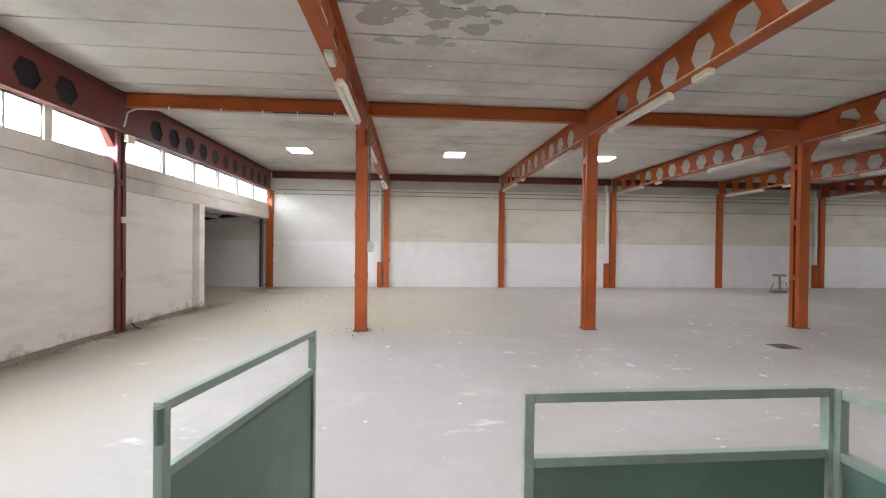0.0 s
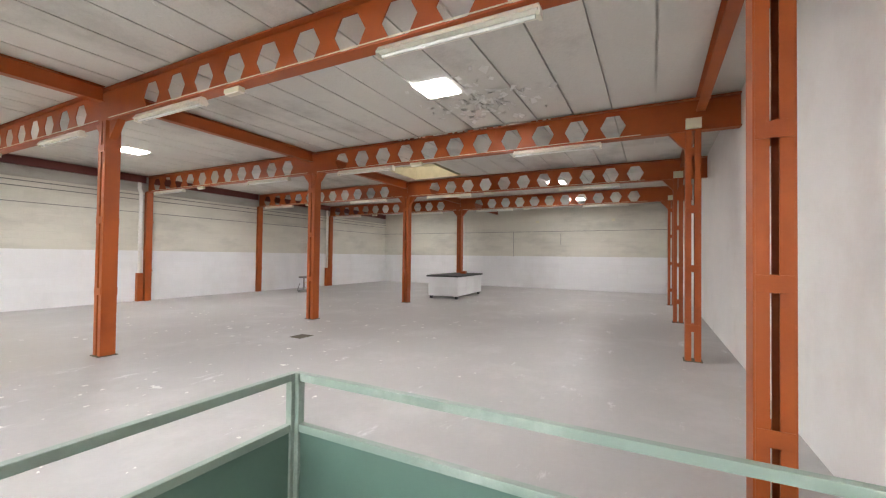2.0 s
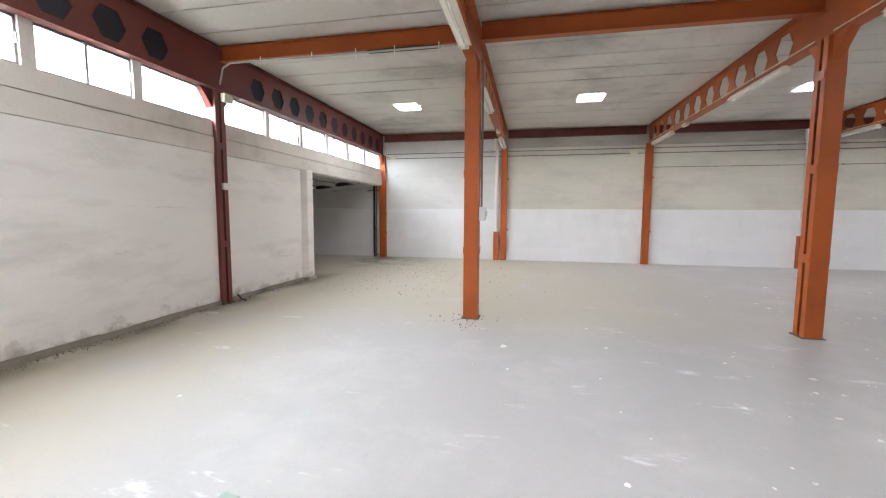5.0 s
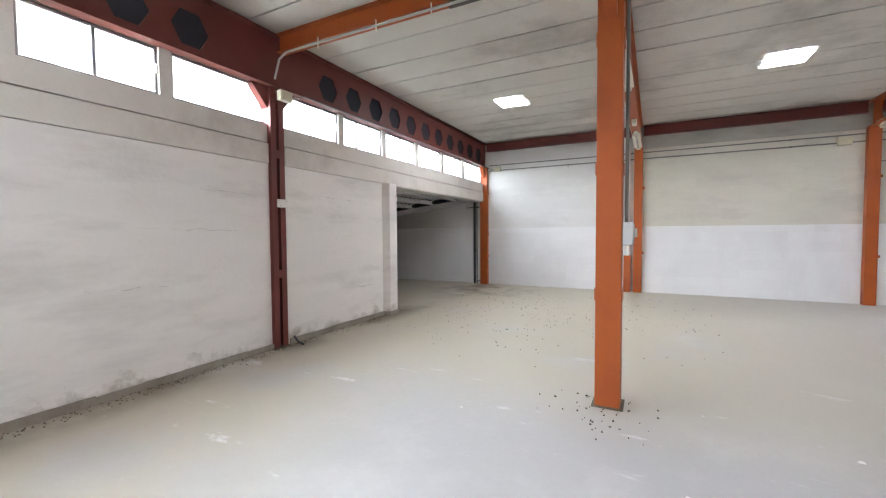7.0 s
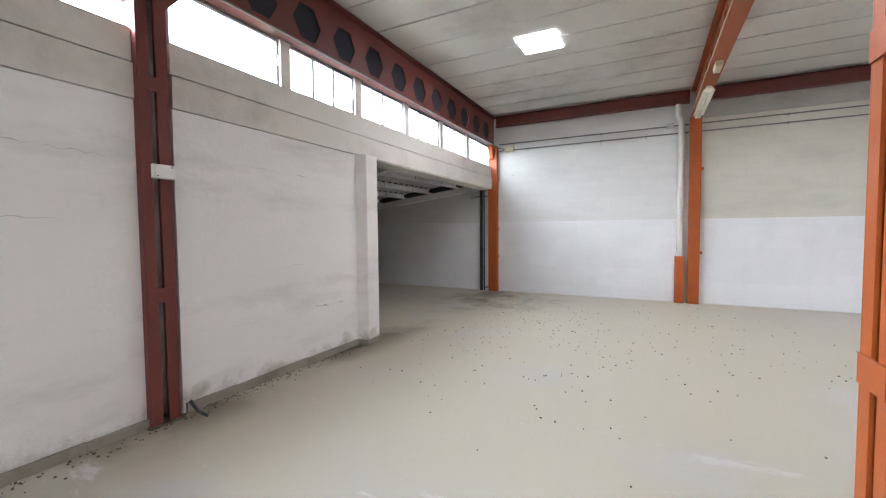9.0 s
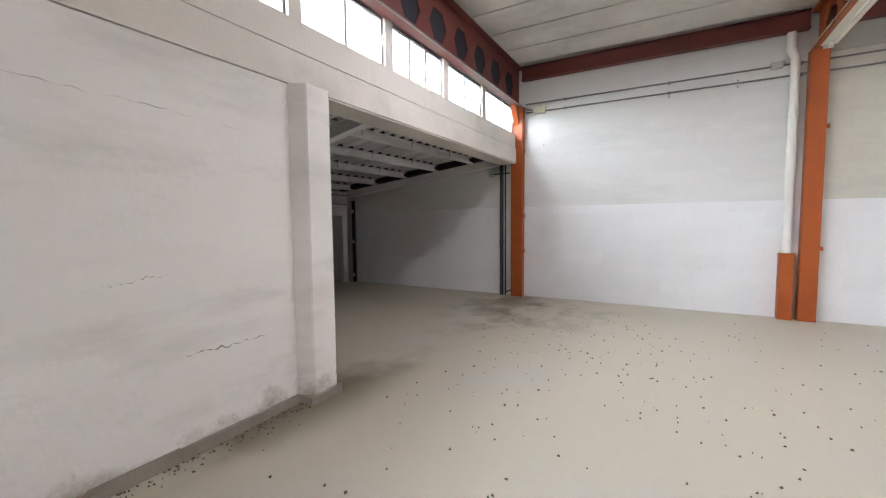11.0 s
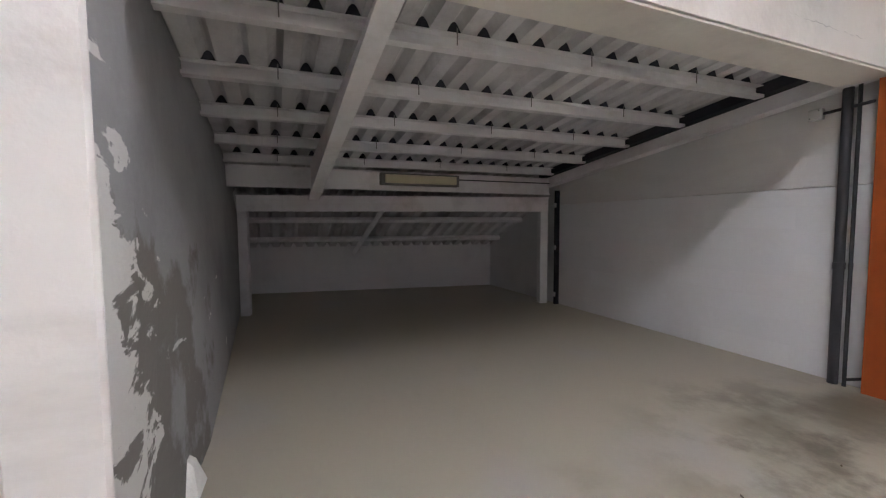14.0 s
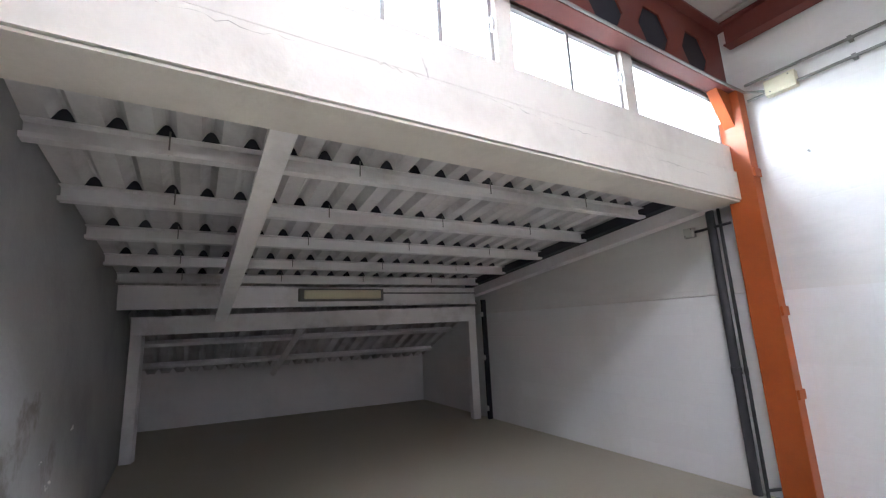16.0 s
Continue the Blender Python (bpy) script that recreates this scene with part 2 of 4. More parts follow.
def dusted(m):
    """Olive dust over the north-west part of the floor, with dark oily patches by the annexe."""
    n, l = m.node_tree.nodes, m.node_tree.links
    b = n["Principled BSDF"]
    src = b.inputs["Base Color"].links[0].from_socket
    geo, sep, ns = n.new("ShaderNodeNewGeometry"), n.new("ShaderNodeSeparateXYZ"), n.new("ShaderNodeTexNoise")
    l.new(geo.outputs["Position"], sep.inputs[0])
    l.new(geo.outputs["Position"], ns.inputs["Vector"])
    ns.inputs["Scale"].default_value, ns.inputs["Detail"].default_value = 0.9, 7

    def ramp(socket, a, c):
        r = n.new("ShaderNodeMapRange")
        r.interpolation_type = "SMOOTHSTEP"
        r.inputs["From Min"].default_value, r.inputs["From Max"].default_value = a, c
        l.new(socket, r.inputs["Value"])
        return r.outputs[0]

    def mul(a, c):
        k = n.new("ShaderNodeMath")
        k.operation = "MULTIPLY"
        l.new(a, k.inputs[0])
        l.new(c, k.inputs[1])
        return k.outputs[0]

    mask = mul(mul(ramp(sep.outputs[1], 5.9, 7.6), ramp(sep.outputs[0], 4.5, -1.5)), ramp(ns.outputs["Fac"], 0.14, 0.48))
    strip = mul(ramp(sep.outputs[0], -2.0, -3.9), ramp(ns.outputs["Fac"], 0.2, 0.55))
    both = n.new("ShaderNodeMath")
    both.operation = "MAXIMUM"
    l.new(mask, both.inputs[0])
    l.new(strip, both.inputs[1])
    mask = both.outputs[0]
    a = n.new("ShaderNodeMix")
    a.data_type = "RGBA"
    a.inputs["B"].default_value = (0.435, 0.395, 0.31, 1)
    l.new(src, a.inputs["A"])
    l.new(mask, a.inputs["Factor"])
    sc = n.new("ShaderNodeTexNoise")
    mp = n.new("ShaderNodeMapping")
    mp.inputs["Scale"].default_value, mp.inputs["Rotation"].default_value = (1.0, 2.6, 1), (0, 0, 0.5)
    l.new(geo.outputs["Position"], mp.inputs["Vector"])
    l.new(mp.outputs[0], sc.inputs["Vector"])
    sc.inputs["Scale"].default_value, sc.inputs["Detail"].default_value, sc.inputs["Roughness"].default_value = 1.1, 9, 0.7
    scuff = mul(ramp(sc.outputs["Fac"], 0.6, 0.7), ramp(sep.outputs[1], 9.5, 6.0))
    s2 = n.new("ShaderNodeMix")
    s2.data_type = "RGBA"
    s2.inputs["B"].default_value = (0.62, 0.61, 0.6, 1)
    l.new(a.outputs["Result"], s2.inputs["A"])
    l.new(scuff, s2.inputs["Factor"])
    a = s2
    # noisy dark brown band on the floor along the west wall foot
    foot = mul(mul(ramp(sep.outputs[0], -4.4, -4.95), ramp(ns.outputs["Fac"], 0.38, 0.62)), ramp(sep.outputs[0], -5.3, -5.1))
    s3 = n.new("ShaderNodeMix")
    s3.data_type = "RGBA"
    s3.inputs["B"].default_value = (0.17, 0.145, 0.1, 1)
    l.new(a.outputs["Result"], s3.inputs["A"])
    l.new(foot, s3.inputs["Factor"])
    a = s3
    oil = n.new("ShaderNodeTexNoise")
    oil.inputs["Scale"].default_value, oil.inputs["Detail"].default_value, oil.inputs["Roughness"].default_value = 1.6, 8, 0.65
    l.new(geo.outputs["Position"], oil.inputs["Vector"])
    dist = n.new("ShaderNodeVectorMath")
    dist.operation = "DISTANCE"
    dist.inputs[1].default_value = (-4.5, 12.9, 0)
    l.new(geo.outputs["Position"], dist.inputs[0])
    patch = mul(ramp(dist.outputs["Value"], 1.7, 0.2), ramp(oil.outputs["Fac"], 0.44, 0.64))
    c = n.new("ShaderNodeMix")
    c.data_type = "RGBA"
    c.inputs["B"].default_value = (0.15, 0.13, 0.095, 1)
    l.new(a.outputs["Result"], c.inputs["A"])
    l.new(patch, c.inputs["Factor"])
    l.new(c.outputs["Result"], b.inputs["Base Color"])


def splashed(m):
    """Dirt splashes of uneven height over the plinth."""
    n, l = m.node_tree.nodes, m.node_tree.links
    b = n["Principled BSDF"]
    src = b.inputs["Base Color"].links[0].from_socket
    geo, sep, ns = n.new("ShaderNodeNewGeometry"), n.new("ShaderNodeSeparateXYZ"), n.new("ShaderNodeTexNoise")
    l.new(geo.outputs["Position"], sep.inputs[0])
    l.new(geo.outputs["Position"], ns.inputs["Vector"])
    ns.inputs["Scale"].default_value, ns.inputs["Detail"].default_value, ns.inputs["Roughness"].default_value = 3.2, 8, 0.68
    height, tot, mask, mix = n.new("ShaderNodeMapRange"), n.new("ShaderNodeMath"), n.new("ShaderNodeMapRange"), n.new("ShaderNodeMix")
    height.inputs["From Min"].default_value, height.inputs["From Max"].default_value = 0.05, 0.4
    height.inputs["To Min"].default_value, height.inputs["To Max"].default_value = 0.08, -0.3
    l.new(sep.outputs[2], height.inputs["Value"])
    tot.operation = "ADD"
    l.new(ns.outputs["Fac"], tot.inputs[0])
    l.new(height.outputs[0], tot.inputs[1])
    mask.inputs["From Min"].default_value, mask.inputs["From Max"].default_value = 0.47, 0.66
    mask.inputs["To Max"].default_value = 0.8
    l.new(tot.outputs[0], mask.inputs["Value"])
    mix.data_type = "RGBA"
    mix.inputs["B"].default_value = (0.36, 0.33, 0.26, 1)
    l.new(src, mix.inputs["A"])
    l.new(mask.outputs[0], mix.inputs["Factor"])
    l.new(mix.outputs["Result"], b.inputs["Base Color"])


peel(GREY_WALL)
splashed(WEST_WALL)
coursed(WHITE_WALL, 0.8, 0.2, 0.3, 0.97)
coursed(PALE_WALL, 0.8, 0.2, 0.3, 0.97)
coursed(CREAM_WALL, 0.8, 0.2, 0.3, 0.95)
BACK_WALL = material("dim_white_render", (0.8, 0.79, 0.79), 0.85, 0, 0.05, 1.0, 22, 0.2, (0.5, 0.5, 0.5), 0.4, 0.7)
GREY_BAND = material("grey_concrete_beam", (0.42, 0.4, 0.36), 0.85, 0, 0.12, 1.5, 25, 0.35, (0.25, 0.24, 0.2), 0.6, 0.8, streak=3.0)
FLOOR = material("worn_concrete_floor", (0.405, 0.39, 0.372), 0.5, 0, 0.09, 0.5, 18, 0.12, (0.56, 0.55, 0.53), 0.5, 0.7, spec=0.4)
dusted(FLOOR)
DIRT = material("dark_dirt", (0.12, 0.1, 0.07), 0.95, 0, 0.3, 8, 60, 0.6)
PLINTH = material("dirty_plinth", (0.3, 0.27, 0.22), 0.9, 0, 0.2, 3, 50, 0.5, (0.12, 0.1, 0.08), 0.7, 2.0)
CEILING = material("grey_ceiling_slab", (0.67, 0.65, 0.605), 0.9, 0, 0.09, 0.7, 26, 0.4, (0.28, 0.265, 0.235), 0.75, 0.42)
GREEN = material("pale_green_enamel", (0.25, 0.32, 0.265), 0.4, 0, 0.1, 3, 60, 0.06, (0.5, 0.55, 0.48), 0.5, 4.0, spec=0.5)
GREEN_DARK = material("green_enamel_sheet", (0.105, 0.18, 0.14), 0.42, 0, 0.08, 1.5, 60, 0.05, (0.28, 0.36, 0.31), 0.4, 1.5, spec=0.5)
LAMP_WHITE = material("aged_white_enamel", (0.82, 0.79, 0.68), 0.4, 0, 0.06, 5, 60, 0.03)
TUBE = material("unlit_tube_glass", (0.82, 0.82, 0.78), 0.25, 0, 0.03, 8, 60, 0.0)
PVC = material("white_plastic_pipe", (0.75, 0.73, 0.68), 0.4, 0, 0.05, 3, 50, 0.03)
GREY_PVC = material("dark_grey_pipe", (0.04, 0.04, 0.045), 0.5, 0, 0.15, 3, 50, 0.05)
CONDUIT = material("grey_conduit", (0.2, 0.195, 0.18), 0.5, 0, 0.12, 4, 60, 0.05)
CREAM_BOX = material("yellowed_plastic", (0.66, 0.62, 0.46), 0.45, 0, 0.06, 6, 60, 0.03)
GREY_BOX = material("light_grey_plastic", (0.5, 0.5, 0.48), 0.45, 0, 0.06, 6, 60, 0.03)
CORRUGATED = material("fibre_cement_sheet", (0.63, 0.61, 0.61), 0.85, 0, 0.14, 2.5, 40, 0.3, (0.32, 0.3, 0.3), 0.6, 2.4)
PURLIN = material("white_painted_steel", (0.82, 0.8, 0.8), 0.6, 0, 0.06, 2, 50, 0.06, (0.42, 0.38, 0.35), 0.5, 2.0)
# near-black colour standing in for shade in gaps and openings
DARK = material("recess_shade", (0.03, 0.03, 0.04), 0.9, 0, 0.1, 3, 40, 0.1)
DARK_TOP = material("dark_worktop", (0.05, 0.05, 0.05), 0.5, 0, 0.2, 4, 40, 0.1)
WINDOW_METAL = material("grey_window_frame", (0.3, 0.28, 0.27), 0.6, 0, 0.08, 4, 50, 0.08)
FLAKE = material("fallen_paint_flake", (0.72, 0.71, 0.67), 0.85, 0, 0.1, 20, 80, 0.2)
PEEL = material("peeling_ceiling_paint", (0.8, 0.79, 0.76), 0.85, 0, 0.06, 9, 60, 0.3)
YELLOW = material("yellow_foam_lining", (0.46, 0.42, 0.29), 0.85, 0, 0.15, 5, 40, 0.4)
LENS = material("yellowed_diffuser", (0.62, 0.56, 0.38), 0.35, 0, 0.08, 6, 50, 0.03)
SKY_GLOW = glow("daylit_roof_panel", (0.93, 0.96, 1.0), 70.0)
BRIGHT_SKY = glow("bright_overcast_sky", (0.9, 0.95, 1.0), 14.0)
HATCH_GLOW = glow("daylit_hatch_cover", (1.0, 0.97, 0.9), 1.6)
CRACK = material("crack_dirt", (0.34, 0.31, 0.27), 0.95, 0, 0.3, 20, 90, 0.3)
GLASS = glass("window_glass")

# ---- mesh helpers ----


def box(bm, x0, x1, y0, y1, z0, z1, bevel=0.0, slot=0):
    vs = [bm.verts.new(p) for p in ((x0, y0, z0), (x1, y0, z0), (x1, y1, z0), (x0, y1, z0), (x0, y0, z1), (x1, y0, z1), (x1, y1, z1), (x0, y1, z1))]
    fs = [bm.faces.new([vs[i] for i in q]) for q in ((3, 2, 1, 0), (4, 5, 6, 7), (0, 1, 5, 4), (1, 2, 6, 5), (2, 3, 7, 6), (3, 0, 4, 7))]
    for f in fs:
        f.material_index = slot
    if bevel:
        es = list({e for f in fs for e in f.edges})
        bmesh.ops.bevel(bm, geom=es, offset=bevel, segments=2, affect="EDGES", profile=0.6)
    return vs


def prism(bm, outline, axis, a, b, slot=0):
    """A closed outline of (u, v), pushed from a to b along an axis; u and v are the two other axes in order."""
    def p3(u, v, w):
        return {"x": (w, u, v), "y": (u, w, v), "z": (u, v, w)}[axis]
    lo = [bm.verts.new(p3(u, v, a)) for u, v in outline]
    hi = [bm.verts.new(p3(u, v, b)) for u, v in outline]
    n = len(outline)
    made = [bm.faces.new(lo[::-1]), bm.faces.new(hi)]
    made += [bm.faces.new((lo[i], lo[(i + 1) % n], hi[(i + 1) % n], hi[i])) for i in range(n)]
    for f in made:
        f.material_index = slot


def rod(bm, p, q, r, sides=10):
    p, q = Vector(p), Vector(q)
    turn = (q - p).to_track_quat("Z", "Y").to_matrix().to_4x4()
    bmesh.ops.create_cone(bm, cap_ends=True, segments=sides, radius1=r, radius2=r, depth=(q - p).length, matrix=Matrix.Translation((p + q) / 2) @ turn)


def pipe_run(bm, pts, r, sides=10):
    for a, b in zip(pts, pts[1:]):
        rod(bm, a, b, r, sides)
    for a in pts[1:-1]:
        bmesh.ops.create_uvsphere(bm, u_segments=sides, v_segments=6, radius=r * 1.04, matrix=Matrix.Translation(a))


def mesh_of(name, bm, mats):
    bmesh.ops.recalc_face_normals(bm, faces=bm.faces)
    me = bpy.data.meshes.new(name)
    bm.to_mesh(me)
    bm.free()
    for m in mats if isinstance(mats, (list, tuple)) else [mats]:
        me.materials.append(m)
    return me


def part(name, bm, mat, parent=None, label=""):
    o = new(name, mesh_of(name, bm, mat))
    if parent:
        o.parent = parent
    return tagged(o, label)


def smooth(o):
    o.data.polygons.foreach_set("use_smooth", [True] * len(o.data.polygons))
    o.data.set_sharp_from_angle(angle=radians(40))
    return o


def thing(name, label, category, group="", at=(0, 0, 0), rz=0):
    o = new(name)
    o.empty_display_size = 0.1
    o.matrix_world = pose(*at, 0, 0, rz)
    return tagged(o, label, category, group)


def structure(name, bm, mats, label=""):
    return tagged(part(name, bm, mats), label, "", "", "structure")


# ---- plan ----
WX, EX, NY, SY = -5.0, 19.4, 14.0, -1.08
LINES = [-1.155, 2.8, 6.8, 10.8, 14.8]
ROW, CEIL = 7.0, 3.85
BEAM_LO, BEAM_HI = 3.35, 3.83
WEST_LO, SILL = 3.2, 2.75

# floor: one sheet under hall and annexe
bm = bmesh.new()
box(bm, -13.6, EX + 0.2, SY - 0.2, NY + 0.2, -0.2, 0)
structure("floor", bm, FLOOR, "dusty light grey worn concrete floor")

# north wall: white below, aged cream above, grey concrete beam on top
bm = bmesh.new()
box(bm, -13.6, EX + 0.2, NY - 0.004, NY + 0.2, -0.1, 1.54, slot=0)
box(bm, -13.6, WX, NY, NY + 0.2, 1.545, 3.33, slot=3)
box(bm, WX, LINES[0], NY, NY + 0.2, 1.54, 4.0, slot=3)
box(bm, LINES[0], EX + 0.2, NY, NY + 0.2, 1.54, 3.33, slot=1)
box(bm, LINES[0], EX + 0.2, NY - 0.03, NY + 0.2, 3.33, 4.0, slot=2)
structure("wall_north", bm, [WHITE_WALL, CREAM_WALL, GREY_BAND, PALE_WALL], "block wall painted white below and aged cream above")
bm = bmesh.new()
box(bm, EX - 0.004, EX + 0.2, SY, NY - 0.005, -0.1, 1.54, slot=0)
box(bm, EX, EX + 0.2, SY, NY - 0.005, 1.54, 4.0, slot=1)
structure("wall_east", bm, [WHITE_WALL, CREAM_WALL], "block wall painted white below and cream above")
bm = bmesh.new()
box(bm, WX - 0.2, EX + 0.2, SY - 0.2, SY, -0.1, 4.0)
structure("wall_south", bm, SOUTH_WALL, "plain white plastered wall")

# west wall: plaster to 2.35, precast band to the sills, opening to the annexe north of the pilaster
bm = bmesh.new()
box(bm, WX - 0.2, WX, SY, 6.9, -0.1, 2.28, slot=0)
box(bm, WX - 0.2, WX, 7.12, 9.47, -0.1, 2.28, slot=0)
box(bm, WX - 0.2, WX - 0.1, 6.9, 7.12, -0.1, 3.4, slot=0)
box(bm, WX - 0.2, WX + 0.012, SY, 6.9, 2.285, 2.52, slot=1)
box(bm, WX - 0.2, WX - 0.004, SY, 6.9, 2.534, SILL, slot=1)
box(bm, WX - 0.2, WX + 0.012, 7.12, NY - 0.13, 2.285, 2.52, slot=1)
box(bm, WX - 0.2, WX - 0.004, 7.12, NY - 0.13, 2.534, SILL, slot=1)
box(bm, WX - 0.075, WX - 0.02, SY, NY, WEST_LO, 4.0, slot=1)
structure("wall_west", bm, [WEST_WALL, PANEL], "marked white plaster wall with precast band under the windows")
bm = bmesh.new()
prism(bm, [(WX + 0.001, 9.195), (WX + 0.004, 9.195), (WX + 0.1, 9.255), (WX + 0.112, 9.267), (WX + 0.112, 9.474), (WX + 0.1, 9.486), (WX + 0.001, 9.486)], "z", 0, 2.2835)
structure("pilaster", bm, WEST_WALL, "white plastered pilaster with chipped edges")
bm = bmesh.new()
for y0, y1 in ((SY, 6.88), (7.14, 9.2)):
    n = int((y1 - y0) / 0.35)
    for i in range(n):
        a, b = y0 + (y1 - y0) * i / n, y0 + (y1 - y0) * (i + 1) / n
        box(bm, WX, WX + random.uniform(0.02, 0.032), a, b, 0, random.uniform(0.06, 0.075))
box(bm, WX, WX + 0.14, 9.2, 9.51, 0, 0.06)
structure("baseboard", bm, PLINTH, "low crumbling dirty cement plinth")

# windows of the west wall, mullion posts between them
MULLS = [8.2 + 1.1 * k for k in range(5)] + [5.73 - 1.1 * k for k in range(6)]
for k, y in enumerate(MULLS):
    bm = bmesh.new()
    box(bm, WX - 0.18, WX - 0.01, y - 0.06, y + 0.06, SILL, WEST_LO, 0.006)
    structure("window_mullion", bm, PANEL, "grey concrete window post")
edges = sorted(MULLS + [SY + 0.05 - 0.06, 6.96 - 0.0, 7.06, NY - 0.1])
win = 0
for a, b in zip(edges, edges[1:]):
    if b - a < 0.5:
        continue
    win += 1
    a2, b2 = a + 0.06, b - 0.06
    holder = tagged(new("window_%d" % win), "daylit sliding window in a thin grey metal frame", "window", "", "structure")
    bm = bmesh.new()
    x0, x1 = WX - 0.07, WX - 0.04
    w = 0.025
    box(bm, x0, x1, a2, b2, SILL, SILL + w)
    box(bm, x0, x1, a2, b2, WEST_LO - w, WEST_LO)
    box(bm, x0, x1, a2, a2 + w, SILL + w, WEST_LO - w)
    box(bm, x0, x1, b2 - w, b2, SILL + w, WEST_LO - w)
    sash = part("window_frame", bm, WINDOW_METAL, holder)
    lites = 1 if (abs(a - 7.06) < 0.02 or abs(b - 6.96) < 0.02 or b > NY - 0.2) else (3 if win % 2 else 2)
    for j in range(lites):
        ya, yb = a2 + w + (b2 - a2 - 2 * w) * j / lites, a2 + w + (b2 - a2 - 2 * w) * (j + 1) / lites
        bm = bmesh.new()
        box(bm, x0 + 0.012, x0 + 0.018, ya + 0.004, yb - 0.004, SILL + w, WEST_LO - w)
        pane = part("pane", bm, GLASS, holder)
        pane.visible_shadow = False
        if j:
            bm = bmesh.new()
            box(bm, x0 + 0.004, x1 - 0.004, ya - 0.014, ya + 0.014, SILL + w, WEST_LO - w)
            part("glazing_bar", bm, WINDOW_METAL, sash)
    bm = bmesh.new()
    box(bm, x1, x1 + 0.02, b2 - 0.018, b2 - 0.004, 2.95, 3.04, 0.003)
    part("latch", bm, PVC, sash, "white window latch")

# bright sky seen through the windows
bm = bmesh.new()
box(bm, -7.3, -7.25, -4, 40, 2.85, 8.5)
tagged(part("backdrop", bm, BRIGHT_SKY), "plain bright overcast sky outside the windows", "", "", "structure")

# ceiling slabs with open joints
bm = bmesh.new()
PITCH = 0.6
HATCH = (8.9, 10.6, 5.05, 6.6)
for i in range(-2, 24):
    a, c = max(i * PITCH, SY) + 0.012, min((i + 1) * PITCH, NY) - 0.012
    if c - a < 0.05:
        continue
    spans = [(WX - 0.2, HATCH[0]), (HATCH[1], EX + 0.2)] if a < HATCH[3] - 0.02 and c > HATCH[2] + 0.02 else [(WX - 0.2, EX + 0.2)]
    for x0, x1 in spans:
        box(bm, x0, x1, a, c, CEIL + random.uniform(0, 0.008), CEIL + 0.1)
for q in ((WX - 0.2, HATCH[0], SY - 0.2, NY + 0.2), (HATCH[1], EX + 0.2, SY - 0.2, NY + 0.2), (HATCH[0], HATCH[1], SY - 0.2, HATCH[2]), (HATCH[0], HATCH[1], HATCH[3], NY + 0.2)):
    box(bm, *q, CEIL + 0.05, CEIL + 0.2)
structure("ceiling", bm, CEILING, "grey precast ceiling slabs with open joints")

# ---- steel frame ----


def hex_beam(name, x, y0, y1, first, n=11, tone=ORANGE, low=None, rise=0.46, label="red-orange castellated steel beam with hexagonal openings"):
    """A castellated beam along y: flanges and a web with hexagonal openings."""
    low = BEAM_LO if low is None else low
    o = thing(name, label, "beam", "castellated roof beams", (x, y0, low))
    h, t = BEAM_HI - low, 0.012
    bm = bmesh.new()
    L = y1 - y0
    zc, hh, hw, pitch = h * rise, 0.172, 0.19, 0.56
    start = first - y0
    lo, hi = 0.02, h - 0.02
    for s in (-t / 2, t / 2):
        for i in range(n):
            c = start + i * pitch
            l0, r0 = c - pitch / 2, c + pitch / 2
            if i == 0:
                q = [bm.verts.new((s, v[0], v[1])) for v in ((0, lo), (l0, lo), (l0, hi), (0, hi))]
                bm.faces.new(q)
            out = [(l0, lo), (c - hw / 2, lo), (c + hw / 2, lo), (r0, lo), (r0, zc), (r0, hi), (c + hw / 2, hi), (c - hw / 2, hi), (l0, hi), (l0, zc)]
            hx = [(c - hw / 2, zc - hh), (c + hw / 2, zc - hh), (c + hw, zc), (c + hw / 2, zc + hh), (c - hw / 2, zc + hh), (c - hw, zc)]
            V = [bm.verts.new((s, *p)) for p in out]
            H = [bm.verts.new((s, *p)) for p in hx]
            for q in ((V[0], V[1], H[0]), (V[0], H[0], H[5], V[9]), (V[1], V[2], H[1], H[0]), (V[2], V[3], H[1]), (V[3], V[4], H[2], H[1]), (V[4], V[5], H[3], H[2]), (V[5], V[6], H[3]), (V[6], V[7], H[4], H[3]), (V[7], V[8], H[4]), (V[8], V[9], H[5], H[4])):
                bm.faces.new(q)
            if s > 0:
                for k in range(6):
                    p, q2 = hx[k], hx[(k + 1) % 6]
                    bm.faces.new([bm.verts.new(v) for v in ((-t / 2, *p), (-t / 2, *q2), (t / 2, *q2), (t / 2, *p))])
            if i == n - 1:
                q = [bm.verts.new((s, v[0], v[1])) for v in ((r0, lo), (L, lo), (L, hi), (r0, hi))]
                bm.faces.new(q)
    bmesh.ops.remove_doubles(bm, verts=bm.verts, dist=0.0004)
    part("web", bm, tone, o)
    for nm, a, b in (("bottom_flange", 0, 0.018), ("top_flange", h - 0.018, h)):
        bm = bmesh.new()
        box(bm, -0.08, 0.08, 0, L, a, b, 0.003)
        part(nm, bm, tone, o)
    return o


